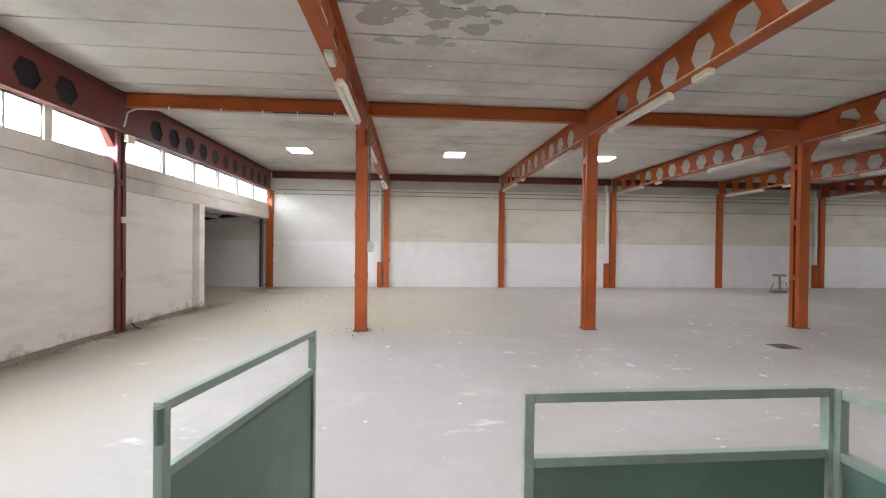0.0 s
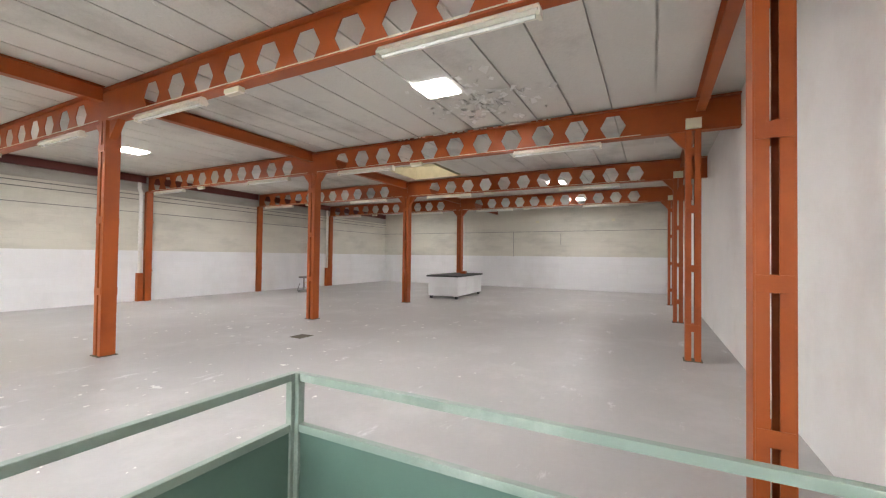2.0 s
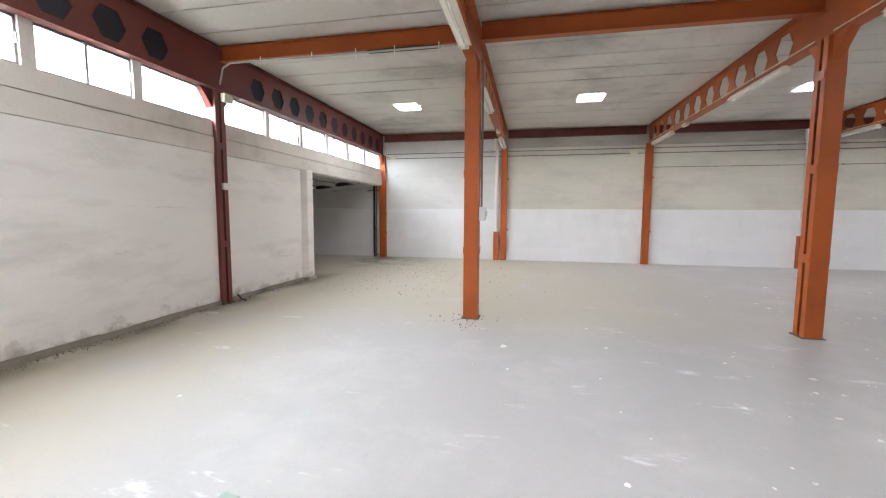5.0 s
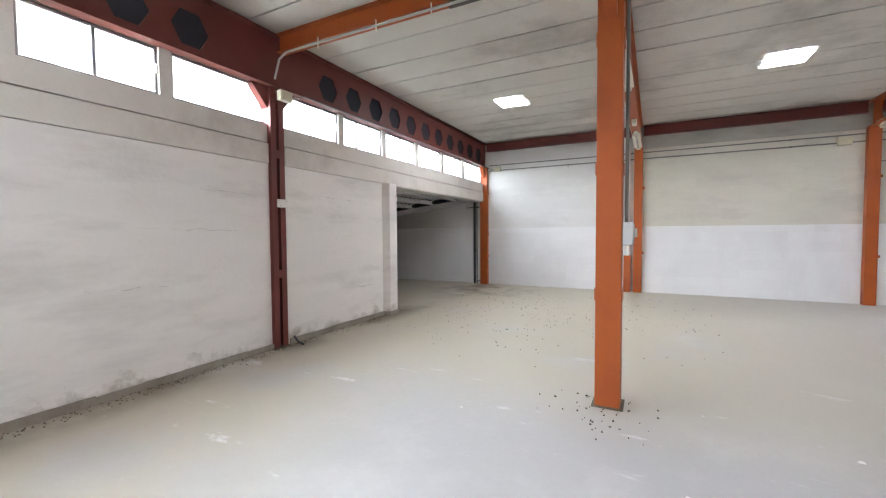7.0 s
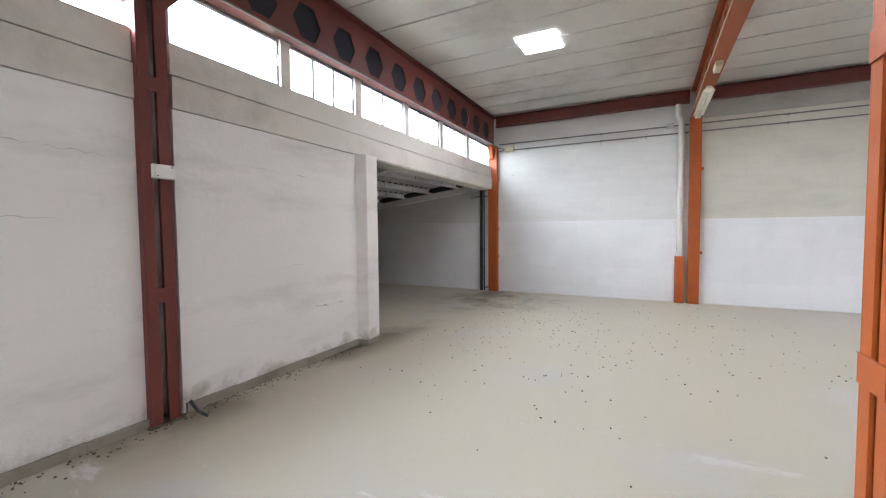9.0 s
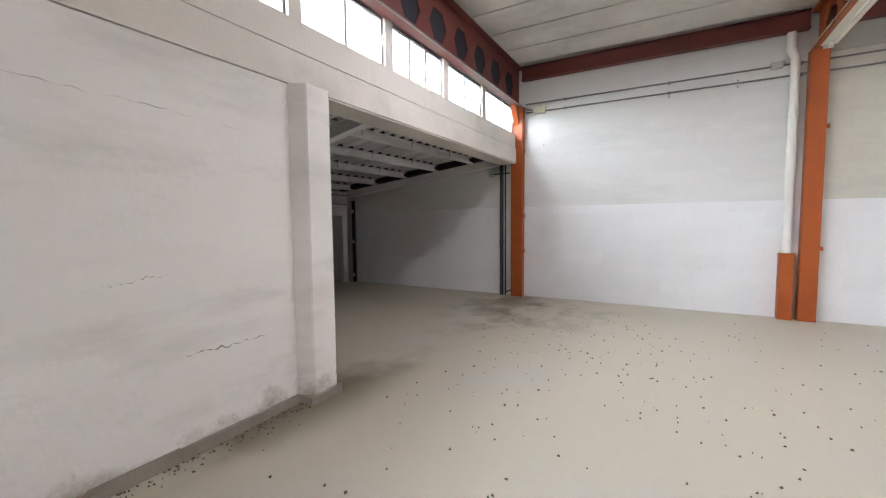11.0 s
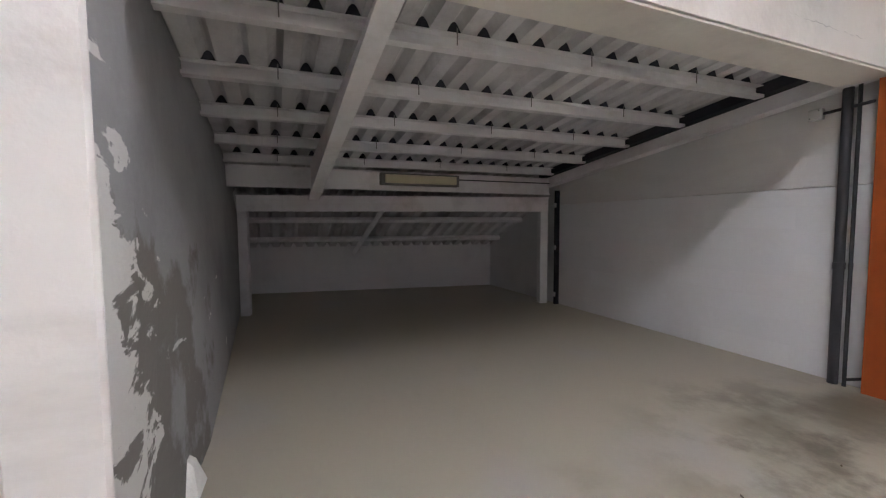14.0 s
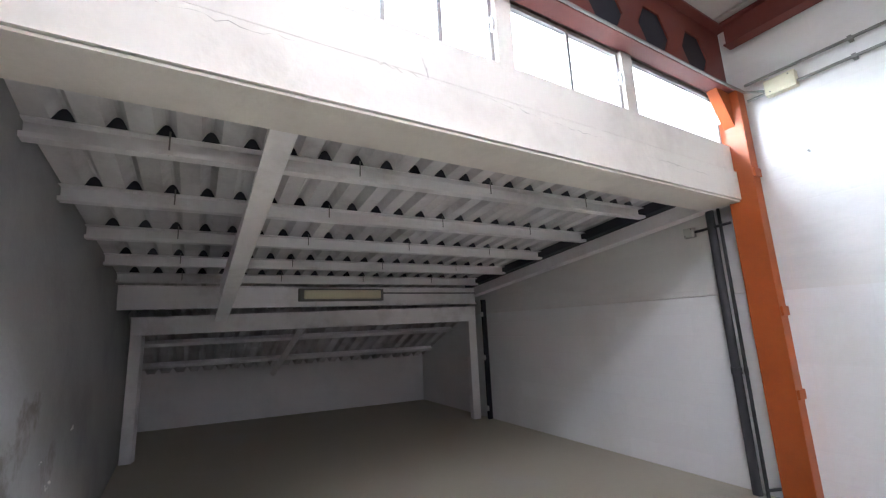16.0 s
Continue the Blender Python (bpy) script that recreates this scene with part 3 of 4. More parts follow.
def lattice_column(x, y, label, north_haunch=True, south_haunch=True, base=True, tone=ORANGE, top=BEAM_LO, battens=(0.92, 1.93, 2.95)):
    """Two channels back to back across a gap, joined by batten plates."""
    o = thing("steel_column", label, "column", "steel columns", (x, y, 0))
    for nm, s in (("channel", -1), ("channel", 1)):
        bm = bmesh.new()
        outer, inner = 0.1 * s, 0.022 * s
        y0, y1 = sorted((outer, outer - 0.012 * s))
        box(bm, -0.095, 0.095, y0, y1, 0, top, 0.003)
        y0, y1 = sorted((outer - 0.012 * s, inner))
        box(bm, -0.095, -0.083, y0, y1, 0, top)
        box(bm, 0.083, 0.095, y0, y1, 0, top)
        part(nm, bm, tone, o)
    for z in battens:
        for sx in (-1, 1):
            bm = bmesh.new()
            xa, xb = sorted((0.096 * sx, 0.104 * sx))
            box(bm, xa, xb, -0.09, 0.09, z - 0.05, z + 0.05, 0.002)
            part("batten", bm, tone, o)
    for on, s in ((north_haunch, 1), (south_haunch, -1)):
        if on:
            bm = bmesh.new()
            prism(bm, [(0.1 * s, top - 0.26), (0.1 * s, top - 0.001), (0.32 * s, top - 0.001)], "x", -0.05, 0.05)
            part("haunch", bm, tone, o)
    if base:
        bm = bmesh.new()
        box(bm, -0.12, 0.12, -0.12, 0.12, 0, 0.012, 0.002)
        part("base_plate", bm, DIRT, o, "dirt-covered steel base plate")
    return o


for i, x in enumerate(LINES):
    lattice_column(x, ROW, "red-orange double-channel steel column on the concrete floor")
    first = (0.62, 0.34, 0.6, 0.42, 0.6)[i]
    hex_beam("castellated_beam", x, SY + 0.01, ROW - 0.005, first)
    hex_beam("castellated_beam", x, ROW + 0.005, NY - 0.035, 7.9)
    lattice_column(x, -0.58 if i < 2 else -0.49, "red-orange double-channel steel column beside the plain wall", True, False, battens=(0.48, 1.34, 2.21, 3.05))
    # north wall column: plain rolled section
    o = thing("wall_column", "red-orange steel column against the white block wall", "column", "wall columns", (x, NY - 0.07, 0))
    bm = bmesh.new()
    box(bm, -0.09, 0.09, -0.07, -0.056, 0, BEAM_LO, 0.003)
    box(bm, -0.09, -0.078, -0.056, 0.06, 0, BEAM_LO)
    box(bm, 0.078, 0.09, -0.056, 0.06, 0, BEAM_LO)
    part("channel", bm, ORANGE, o)
    for z in (0.9, 2.4):
        bm = bmesh.new()
        box(bm, 0.0905, 0.13, -0.04, 0.01, z, z + 0.05, 0.004)
        part("clip", bm, ORANGE, o)

# frame in the west wall: beam and two columns
hex_beam("castellated_beam", WX + 0.02, SY + 0.01, ROW - 0.005, 0.36, tone=SHADED_ORANGE, low=WEST_LO, rise=0.44, label="castellated steel beam over the windows, shade put into its dark red")
hex_beam("castellated_beam", WX + 0.02, ROW + 0.005, NY - 0.035, 7.9, tone=SHADED_ORANGE, low=WEST_LO, rise=0.44, label="castellated steel beam over the windows, shade put into its dark red")
# dark sheet behind the hexagons, their shade put into its colour
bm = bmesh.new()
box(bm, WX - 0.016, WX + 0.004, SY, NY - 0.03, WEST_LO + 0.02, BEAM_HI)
structure("hexagon_shade_sheet", bm, DARK, "dark sheet standing in for the shade in the beam openings")
lattice_column(WX - 0.04, ROW - 0.03, "double-channel column in the window wall, shade put into its dark red", True, True, True, SHADED_ORANGE, WEST_LO, (0.93, 2.4))
o = thing("wall_column", "red-orange corner steel column beside the annexe opening", "column", "wall columns", (WX + 0.02, NY - 0.07, 0))
bm = bmesh.new()
box(bm, -0.1, 0.1, -0.06, -0.048, 0, WEST_LO, 0.003)
box(bm, -0.1, -0.088, -0.047, 0.06, 0, WEST_LO)
box(bm, 0.088, 0.1, -0.047, 0.06, 0, WEST_LO)
part("channel", bm, ORANGE, o)
for z in (0.75, 1.35, 2.45):
    bm = bmesh.new()
    box(bm, 0.1005, 0.118, -0.055, 0.055, z, z + 0.07, 0.004)
    part("batten", bm, ORANGE, o)
bm = bmesh.new()
prism(bm, [(-0.06, WEST_LO - 0.3), (-0.06, WEST_LO - 0.001), (-0.26, WEST_LO - 0.001)], "x", -0.04, 0.04)
part("haunch", bm, ORANGE, o)

# tie beams along x


def tie_beam(x0, x1, y, label, tone=ORANGE):
    o = thing("tie_beam", label, "beam", "tie beams", (x0, y, BEAM_HI - 0.22))
    L = x1 - x0
    for nm, b in (("web", (0, L, -0.005, 0.005, 0.012, 0.208)), ("bottom_flange", (0, L, -0.06, 0.06, 0, 0.012)), ("top_flange", (0, L, -0.06, 0.06, 0.208, 0.22))):
        bm = bmesh.new()
        box(bm, *b, 0.002)
        part(nm, bm, tone, o)


stops = [WX + 0.1] + LINES + [EX]
for a, b in zip(stops, stops[1:]):
    for yy, lab in ((ROW, "red-orange steel tie beam under the ceiling"), (NY - 0.1, "tie beam along the wall top, shade put into its dark red"), (-0.58, "red-oxide tie beam between wall columns")):
        tie_beam(a + (0.1 if a != stops[0] else 0), b - 0.1, yy, lab, SHADED_ORANGE if yy > 10 else ORANGE)

# ---- annexe ----
SLOPE = 0.122


def roof_z(x):
    """Underside of the purlins."""
    return 2.353 + (x + 5.6) * SLOPE


bm = bmesh.new()
box(bm, -5.3, WX + 0.0, 9.492, NY - 0.13, 2.268, 2.2805)
structure("trim_lintel", bm, PANEL, "white painted lintel soffit")
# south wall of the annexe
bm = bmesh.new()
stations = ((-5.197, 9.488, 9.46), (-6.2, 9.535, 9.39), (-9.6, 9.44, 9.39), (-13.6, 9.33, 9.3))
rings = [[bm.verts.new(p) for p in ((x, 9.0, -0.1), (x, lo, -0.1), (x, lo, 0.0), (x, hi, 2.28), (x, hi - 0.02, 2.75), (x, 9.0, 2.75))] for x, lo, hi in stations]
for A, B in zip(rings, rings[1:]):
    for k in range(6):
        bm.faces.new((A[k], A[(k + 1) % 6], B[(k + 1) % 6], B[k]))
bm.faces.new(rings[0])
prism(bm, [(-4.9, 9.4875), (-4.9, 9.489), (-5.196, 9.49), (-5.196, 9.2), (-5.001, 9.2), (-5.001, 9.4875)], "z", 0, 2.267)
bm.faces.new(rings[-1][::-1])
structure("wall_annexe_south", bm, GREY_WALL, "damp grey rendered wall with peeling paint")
# back wall, set askew
bm = bmesh.new()
prism(bm, [(-10.87, NY - 0.01), (-11.72, 9.2), (-11.92, 9.2), (-11.07, NY - 0.01)], "z", -0.1, 2.2)
structure("wall_annexe_back", bm, BACK_WALL, "dim white rendered back wall")
# corrugated roof, ribs running down the slope
bm = bmesh.new()
prof = []
yy = 9.0
while yy < NY + 0.1:
    prof += [(yy, 0.0), (yy + 0.105, 0.0), (yy + 0.132, 0.05), (yy + 0.145, 0.066), (yy + 0.16, 0.066), (yy + 0.173, 0.05)]
    yy += 0.2
cols = [[bm.verts.new((x, p, roof_z(x) + 0.105 + q)) for p, q in prof] for x in (-5.01, -8.0, -11.2)]
for A, B in zip(cols, cols[1:]):
    for i in range(len(prof) - 1):
        bm.faces.new((A[i], A[i + 1], B[i + 1], B[i]))
top = [[bm.verts.new((v.co.x, v.co.y, v.co.z + 0.008)) for v in c] for c in cols]
for A, B in zip(top, top[1:]):
    for i in range(len(prof) - 1):
        bm.faces.new((A[i], B[i], B[i + 1], A[i + 1]))
structure("ceiling_annexe", bm, CORRUGATED, "grey corrugated fibre-cement roof sheets on purlins")
# lower roof behind the portal, set askew like the back wall
bm = bmesh.new()
A0, A1, B0, B1 = Vector((-9.95, 9.1, 1.7)), Vector((-8.9, 14.0, 1.7)), Vector((-11.8, 9.1, 0.82)), Vector((-10.95, 14.0, 0.8))
fl = [u / 5.0 for u, _ in [(p[0] - 9.0, p[1]) for p in prof]]
rows = []
for P, Q in ((A0, A1), (B0, B1)):
    rows.append([bm.verts.new(P.lerp(Q, min(1, f)) + Vector((0, 0, p[1]))) for f, p in zip(fl, prof)])
for i in range(len(prof) - 1):
    bm.faces.new((rows[0][i], rows[0][i + 1], rows[1][i + 1], rows[1][i]))
up = [[bm.verts.new(v.co + Vector((0, 0, 0.01))) for v in r] for r in rows]
for i in range(len(prof) - 1):
    bm.faces.new((up[0][i], up[1][i], up[1][i + 1], up[0][i + 1]))
structure("ceiling_annexe_back", bm, CORRUGATED, "low grey corrugated roof sheets behind the portal")
# added slab, unseen over the sheets, closing the annexe roof from above
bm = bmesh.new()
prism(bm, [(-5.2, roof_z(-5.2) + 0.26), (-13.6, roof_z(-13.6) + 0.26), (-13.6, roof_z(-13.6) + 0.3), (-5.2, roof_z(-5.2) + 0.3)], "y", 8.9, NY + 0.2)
structure("unseen_ceiling_cover", bm, DARK, "added dark cover, unseen above the roof sheets")


def purlin(x, y0, y1, skew):
    o = thing("purlin", "white painted steel channel purlin under the roof sheets", "purlin", "annexe purlins", (x, y0, roof_z(x)), skew)
    bm = bmesh.new()
    L = y1 - y0
    prism(bm, [(-0.035, 0), (0.04, 0), (0.04, 0.026), (0.035, 0.026), (0.035, 0.006), (-0.029, 0.006), (-0.029, 0.098), (0.032, 0.098), (0.032, 0.104), (-0.035, 0.104)], "y", 0, L)
    part("channel", bm, PURLIN, o)
    # dark wedges put where shade falls under each sheet ridge
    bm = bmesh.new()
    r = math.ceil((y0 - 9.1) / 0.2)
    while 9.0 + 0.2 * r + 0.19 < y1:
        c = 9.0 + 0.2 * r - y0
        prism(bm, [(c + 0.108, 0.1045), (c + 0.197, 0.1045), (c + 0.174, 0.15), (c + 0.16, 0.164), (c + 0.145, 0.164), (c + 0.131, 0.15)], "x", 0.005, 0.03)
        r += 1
    tagged(part("ridge_shade_strip", bm, DARK, o, "dark strips standing in for the shade under the sheet ridges"), kind="stuff")
    k = 0.6
    while k < L:
        bm = bmesh.new()
        rod(bm, (0.036, k, 0.0), (0.036, k, 0.13), 0.004, 6)
        part("hook_bolt", bm, CONDUIT, o)
        k += 1.0


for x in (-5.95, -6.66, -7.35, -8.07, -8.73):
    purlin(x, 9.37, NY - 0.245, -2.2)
for f in (0.33, 0.7):
    p, q = A0.lerp(B0, f) - Vector((0, 0, 0.08)), A1.lerp(B1, f) - Vector((0, 0, 0.08))
    o = thing("purlin", "dim painted steel purlin under the low back roof", "purlin", "annexe purlins")
    bm = bmesh.new()
    rod(bm, p.lerp(q, 0.05), q.lerp(p, 0.02), 0.045, 4)
    part("channel", bm, PURLIN, o)


def rafter(y, x0, x1, drop, w, label):
    o = thing("rafter", label, "rafter", "annexe rafters", (0, y, 0))
    bm = bmesh.new()
    prism(bm, [(x0, roof_z(x0) - drop), (x1, roof_z(x1) - drop), (x1, roof_z(x1) - 0.002), (x0, roof_z(x0) - 0.002)], "y", -w / 2, w / 2)
    part("web", bm, PURLIN, o)
    bm = bmesh.new()
    prism(bm, [(x0, roof_z(x0) - drop - 0.012), (x1, roof_z(x1) - drop - 0.012), (x1, roof_z(x1) - drop), (x0, roof_z(x0) - drop)], "y", -w / 2 - 0.02, w / 2 + 0.02)
    part("bottom_flange", bm, PURLIN, o)


o = thing("rafter", "white painted steel rafter deepening down the annexe", "rafter", "annexe rafters", (-5.21, 10.43, 0), 1.3)
bm = bmesh.new()
prism(bm, [(-3.42, 1.565), (0, 2.315), (0, roof_z(-5.21) - 0.002), (-3.42, roof_z(-8.63) - 0.002)], "y", -0.025, 0.025)
part("web", bm, PURLIN, o)
bm = bmesh.new()
prism(bm, [(-3.42, 1.55), (0, 2.3), (0, 2.3145), (-3.42, 1.5645)], "y", -0.06, 0.06)
part("bottom_flange", bm, PURLIN, o)
rafter(NY - 0.1, -8.9, -5.0, 0.118, 0.1, "white painted steel wall rafter beside the block wall")
o = thing("rafter", "dim painted rafter under the low back roof", "rafter", "annexe rafters")
bm = bmesh.new()
rod(bm, A0.lerp(A1, 0.48) - Vector((0, 0, 0.15)), B0.lerp(B1, 0.45) - Vector((0, 0, 0.12)), 0.055, 4)
part("web", bm, PURLIN, o)

# solid dark strip in place of the shade above the wall rafter
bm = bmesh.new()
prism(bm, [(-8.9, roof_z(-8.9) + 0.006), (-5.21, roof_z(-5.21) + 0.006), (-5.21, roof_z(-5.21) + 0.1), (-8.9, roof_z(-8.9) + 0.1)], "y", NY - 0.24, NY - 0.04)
structure("annexe_shade_strip", bm, DARK, "dark strip standing in for the shade between roof sheets and block wall")
o = thing("cross_beam", "white painted steel cross beam carrying an old lamp", "beam", "", (-8.8, 9.42, 1.7))
for nm, b in (("web", (-0.02, 0.02, 0, 4.44, 0.014, 0.236)), ("bottom_flange", (-0.05, 0.05, 0, 4.44, 0, 0.014)), ("top_flange", (-0.05, 0.05, 0, 4.44, 0.236, 0.25))):
    bm = bmesh.new()
    box(bm, *b, 0.002)
    part(nm, bm, PURLIN, o)

# skewed portal behind it
P0, P1 = Vector((-9.78, 9.52, 0)), Vector((-8.88, 13.82, 0))
ang = math.degrees(math.atan2(P1.y - P0.y, P1.x - P0.x))
o = thing("portal_frame", "white painted steel portal frame of posts and beam", "frame", "", tuple(P0), ang)
span = (P1 - P0).length
for k in (0.0, span):
    bm = bmesh.new()
    box(bm, k - 0.06, k + 0.06, -0.06, 0.06, 0, 1.44, 0.004)
    part("post", bm, PURLIN, o)
bm = bmesh.new()
box(bm, -0.06, span + 0.06, -0.07, 0.07, 1.442, 1.65, 0.004)
part("beam", bm, PURLIN, o)
bm = bmesh.new()
box(bm, -0.06, span + 0.06, -0.1, 0.1, 1.651, 1.665)
part("top_flange", bm, PURLIN, o)

# ---- lamps and electrics ----


def tube_lamp(x, y, z, length, label):
    """A batten luminaire along y, hung under a beam: housing, reflector, tube, end caps."""
    o = thing("fluorescent_lamp", label, "lamp", "ceiling tube lamps", (x, y, z))
    L = length / 2
    bm = bmesh.new()
    prism(bm, [(-0.03, 0.1), (0.03, 0.1), (0.05, 0.06), (0.075, 0.035), (-0.075, 0.035), (-0.05, 0.06)], "y", -L, L)
    housing = part("housing", bm, LAMP_WHITE, o)
    bm = bmesh.new()
    rod(bm, (0, -L + 0.03, 0.018), (0, L - 0.03, 0.018), 0.016, 10)
    smooth(part("tube", bm, TUBE, o))
    for s in (-1, 1):
        bm = bmesh.new()
        box(bm, -0.045, 0.045, s * L - 0.015, s * L + 0.015, 0.0, 0.07, 0.004)
        part("end_cap", bm, LAMP_WHITE, housing)
    return o


proto = None
for x in LINES:
    for y in (1.5, 5.54, 8.57, 12.85):
        if proto is None:
            proto = tube_lamp(x, y, BEAM_LO - 0.101, 1.45, "unlit white fluorescent batten lamp under a steel beam")
        else:
            copy_thing(proto, pose(x, y, BEAM_LO - 0.101))
def bulkhead(x, y, z):
    """Small emergency lamp between the battens."""
    o = thing("emergency_lamp", "small cream emergency lamp under a steel beam", "lamp", "emergency lamps", (x, y, z))
    bm = bmesh.new()
    box(bm, -0.04, 0.04, -0.13, 0.13, 0.02, 0.07, 0.006)
    part("housing", bm, CREAM_BOX, o)
    bm = bmesh.new()
    box(bm, -0.035, 0.035, -0.12, 0.12, 0.0, 0.0195, 0.006)
    part("diffuser", bm, LAMP_WHITE, o)


for x in LINES:
    bulkhead(x, 4.25, BEAM_LO - 0.071)
    bulkhead(x, 11.3, BEAM_LO - 0.071)

for x in LINES:
    o = thing("conduit", "thin pale conduit along the beam flange", "conduit", "beam conduits", (x - 0.087, 0, BEAM_LO + 0.024))
    bm = bmesh.new()
    rod(bm, (0, 0.2, 0), (0, 6.85, 0), 0.006, 8)
    rod(bm, (0, 7.15, 0), (0, 13.6, 0), 0.006, 8)
    part("tube", bm, CREAM_BOX, o)

# skylight panels; the one at (16.8, 2.75) is added to brighten the far wall
for x in (-3.2, 0.8, 4.86, 8.8, 12.8, 16.8):
    for y in (2.75, 10.82):
        if (x, y) in ((8.8, 2.75), (12.8, 10.82)):
            continue
        o = thing("skylight", "bright square translucent skylight panel in the ceiling", "skylight", "ceiling skylights", (x, y, CEIL - 0.012))
        bm = bmesh.new()
        box(bm, -0.25, 0.25, -0.25, 0.25, 0.0, 0.006)
        part("diffuser", bm, SKY_GLOW, o)
        bm = bmesh.new()
        for b in ((-0.265, 0.265, -0.265, -0.251), (-0.265, 0.265, 0.251, 0.265), (-0.265, -0.251, -0.25, 0.25), (0.251, 0.265, -0.25, 0.25)):
            box(bm, *b, -0.004, 0.011)
        part("frame", bm, LAMP_WHITE, o)

# conduits along the north wall
for z, r in ((3.24, 0.012), (3.1, 0.012), (2.71, 0.009)):
    o = thing("wall_conduit", "grey electrical conduit clipped along the block wall", "conduit", "wall conduits", (0, NY - 0.043, z))
    bm = bmesh.new()
    rod(bm, (-4.85 if z > 3 else 2.9, 0, 0), (EX, 0, 0), r, 8)
    part("tube", bm, CONDUIT, o)
    for k in range(16):
        bm = bmesh.new()
        cx = -4.2 + k * 1.45
        if z < 3 and cx < 2.9:
            bm.free()
            continue
        box(bm, cx - 0.012, cx + 0.012, -r - 0.004, 0.042, -r - 0.004, r + 0.004)
        part("clip", bm, CONDUIT, o)
o = thing("wall_conduit", "grey electrical conduit clipped along the far wall", "conduit", "wall conduits", (EX - 0.015, 0, 2.73))
bm = bmesh.new()
rod(bm, (0, SY, 0), (0, NY - 0.02, 0), 0.01, 8)
part("tube", bm, CONDUIT, o)


def junction_box(x, y, z, sx, sy, sz, mat, label, knob=False):
    o = thing("junction_box", label, "box", "junction boxes", (x, y, z))
    bm = bmesh.new()
    box(bm, -sx / 2, sx / 2, -sy / 2, sy / 2, -sz / 2, sz / 2, 0.008)
    part("body", bm, mat, o)
    bm = bmesh.new()
    if sy < sx:
        box(bm, -sx * 0.42, sx * 0.42, -sy / 2 - 0.006, -sy / 2 - 0.0005, -sz * 0.42, sz * 0.42, 0.002)
    else:
        box(bm, sx / 2 + 0.0005, sx / 2 + 0.006, -sy * 0.42, sy * 0.42, -sz * 0.42, sz * 0.42, 0.002)
    cover = part("cover", bm, mat, o)
    for u in (-0.32, 0.32):
        bm = bmesh.new()
        if sy < sx:
            rod(bm, (sx * u, -sy / 2 - 0.0062, sz * u), (sx * u, -sy / 2 - 0.0085, sz * u), 0.006, 8)
        else:
            rod(bm, (sx / 2 + 0.0062, sy * u, sz * u), (sx / 2 + 0.0085, sy * u, sz * u), 0.006, 8)
        part("screw", bm, CONDUIT, cover)
    if knob:
        bm = bmesh.new()
        box(bm, sx / 2 + 0.007, sx / 2 + 0.028, -0.018, 0.018, -0.03, 0.04, 0.006)
        part("switch_lever", bm, GREY_BOX, cover)


junction_box(-4.62, NY - 0.035, 3.13, 0.2, 0.07, 0.13, CREAM_BOX, "cream junction box high on the white wall")
junction_box(2.4, NY - 0.035, 3.13, 0.22, 0.07, 0.15, CREAM_BOX, "cream junction box beside a wall column")
junction_box(-1.55, NY - 0.04, 3.25, 0.12, 0.07, 0.08, GREY_BOX, "small grey conduit box beside the downpipe")
junction_box(WX + 0.08, 7.0, 1.8, 0.03, 0.15, 0.1, PVC, "white junction box on the wall column")
junction_box(WX + 0.14, 7.02, 3.1, 0.07, 0.18, 0.12, CREAM_BOX, "cream junction box at the column head")
junction_box(LINES[0] + 0.14, ROW - 0.04, 1.41, 0.075, 0.1, 0.18, GREY_BOX, "light grey isolator switch box on the steel column", True)
for x in LINES[1:]:
    junction_box(x - 0.13, -0.58 if x < 4 else -0.49, BEAM_LO + 0.09, 0.06, 0.2, 0.15, CREAM_BOX, "cream junction box at a wall column head")
o = thing("conduit", "grey vertical conduit up the steel column", "conduit", "", (LINES[0] + 0.125, ROW, 1.5))
bm = bmesh.new()
rod(bm, (0, 0, 0), (0, 0, 1.85), 0.014, 10)
smooth(part("tube", bm, CONDUIT, o))
o = thing("cable", "grey cable looping from the window-wall column to the corner box", "cable", "", (0, 0, 0))
bm = bmesh.new()
pipe_run(bm, [(WX + 0.13, 7.1, 3.1), (WX + 0.13, 7.35, 3.19), (WX + 0.13, 13.5, 3.185), (WX + 0.16, 13.9, 3.16), (-4.73, NY - 0.03, 3.13)], 0.01, 8)
smooth(part("tube", bm, CONDUIT, o))

# rainwater pipes with steel guards on alternate north columns
for x in LINES[0::2]:
    o = thing("downpipe", "white plastic downpipe entering a red-oxide steel guard", "pipe", "downpipes", (x - 0.22, NY - 0.075, 0))
    bm = bmesh.new()
    pipe_run(bm, [(0, 0, 0.84), (0, 0, 3.3), (-0.05, 0, 3.42), (-0.05, 0, 3.62)], 0.05, 16)
    smooth(part("tube", bm, PVC, o))
    bm = bmesh.new()
    box(bm, -0.075, 0.075, -0.07, 0.065, 0, 0.86, 0.004)
    part("guard", bm, ORANGE, o, "red-oxide sheet steel pipe guard")
    for z in (1.5, 2.6):
        bm = bmesh.new()
        rod(bm, (0, 0, z), (0, 0, z + 0.03), 0.056, 16)
        part("clip", bm, PVC, o)

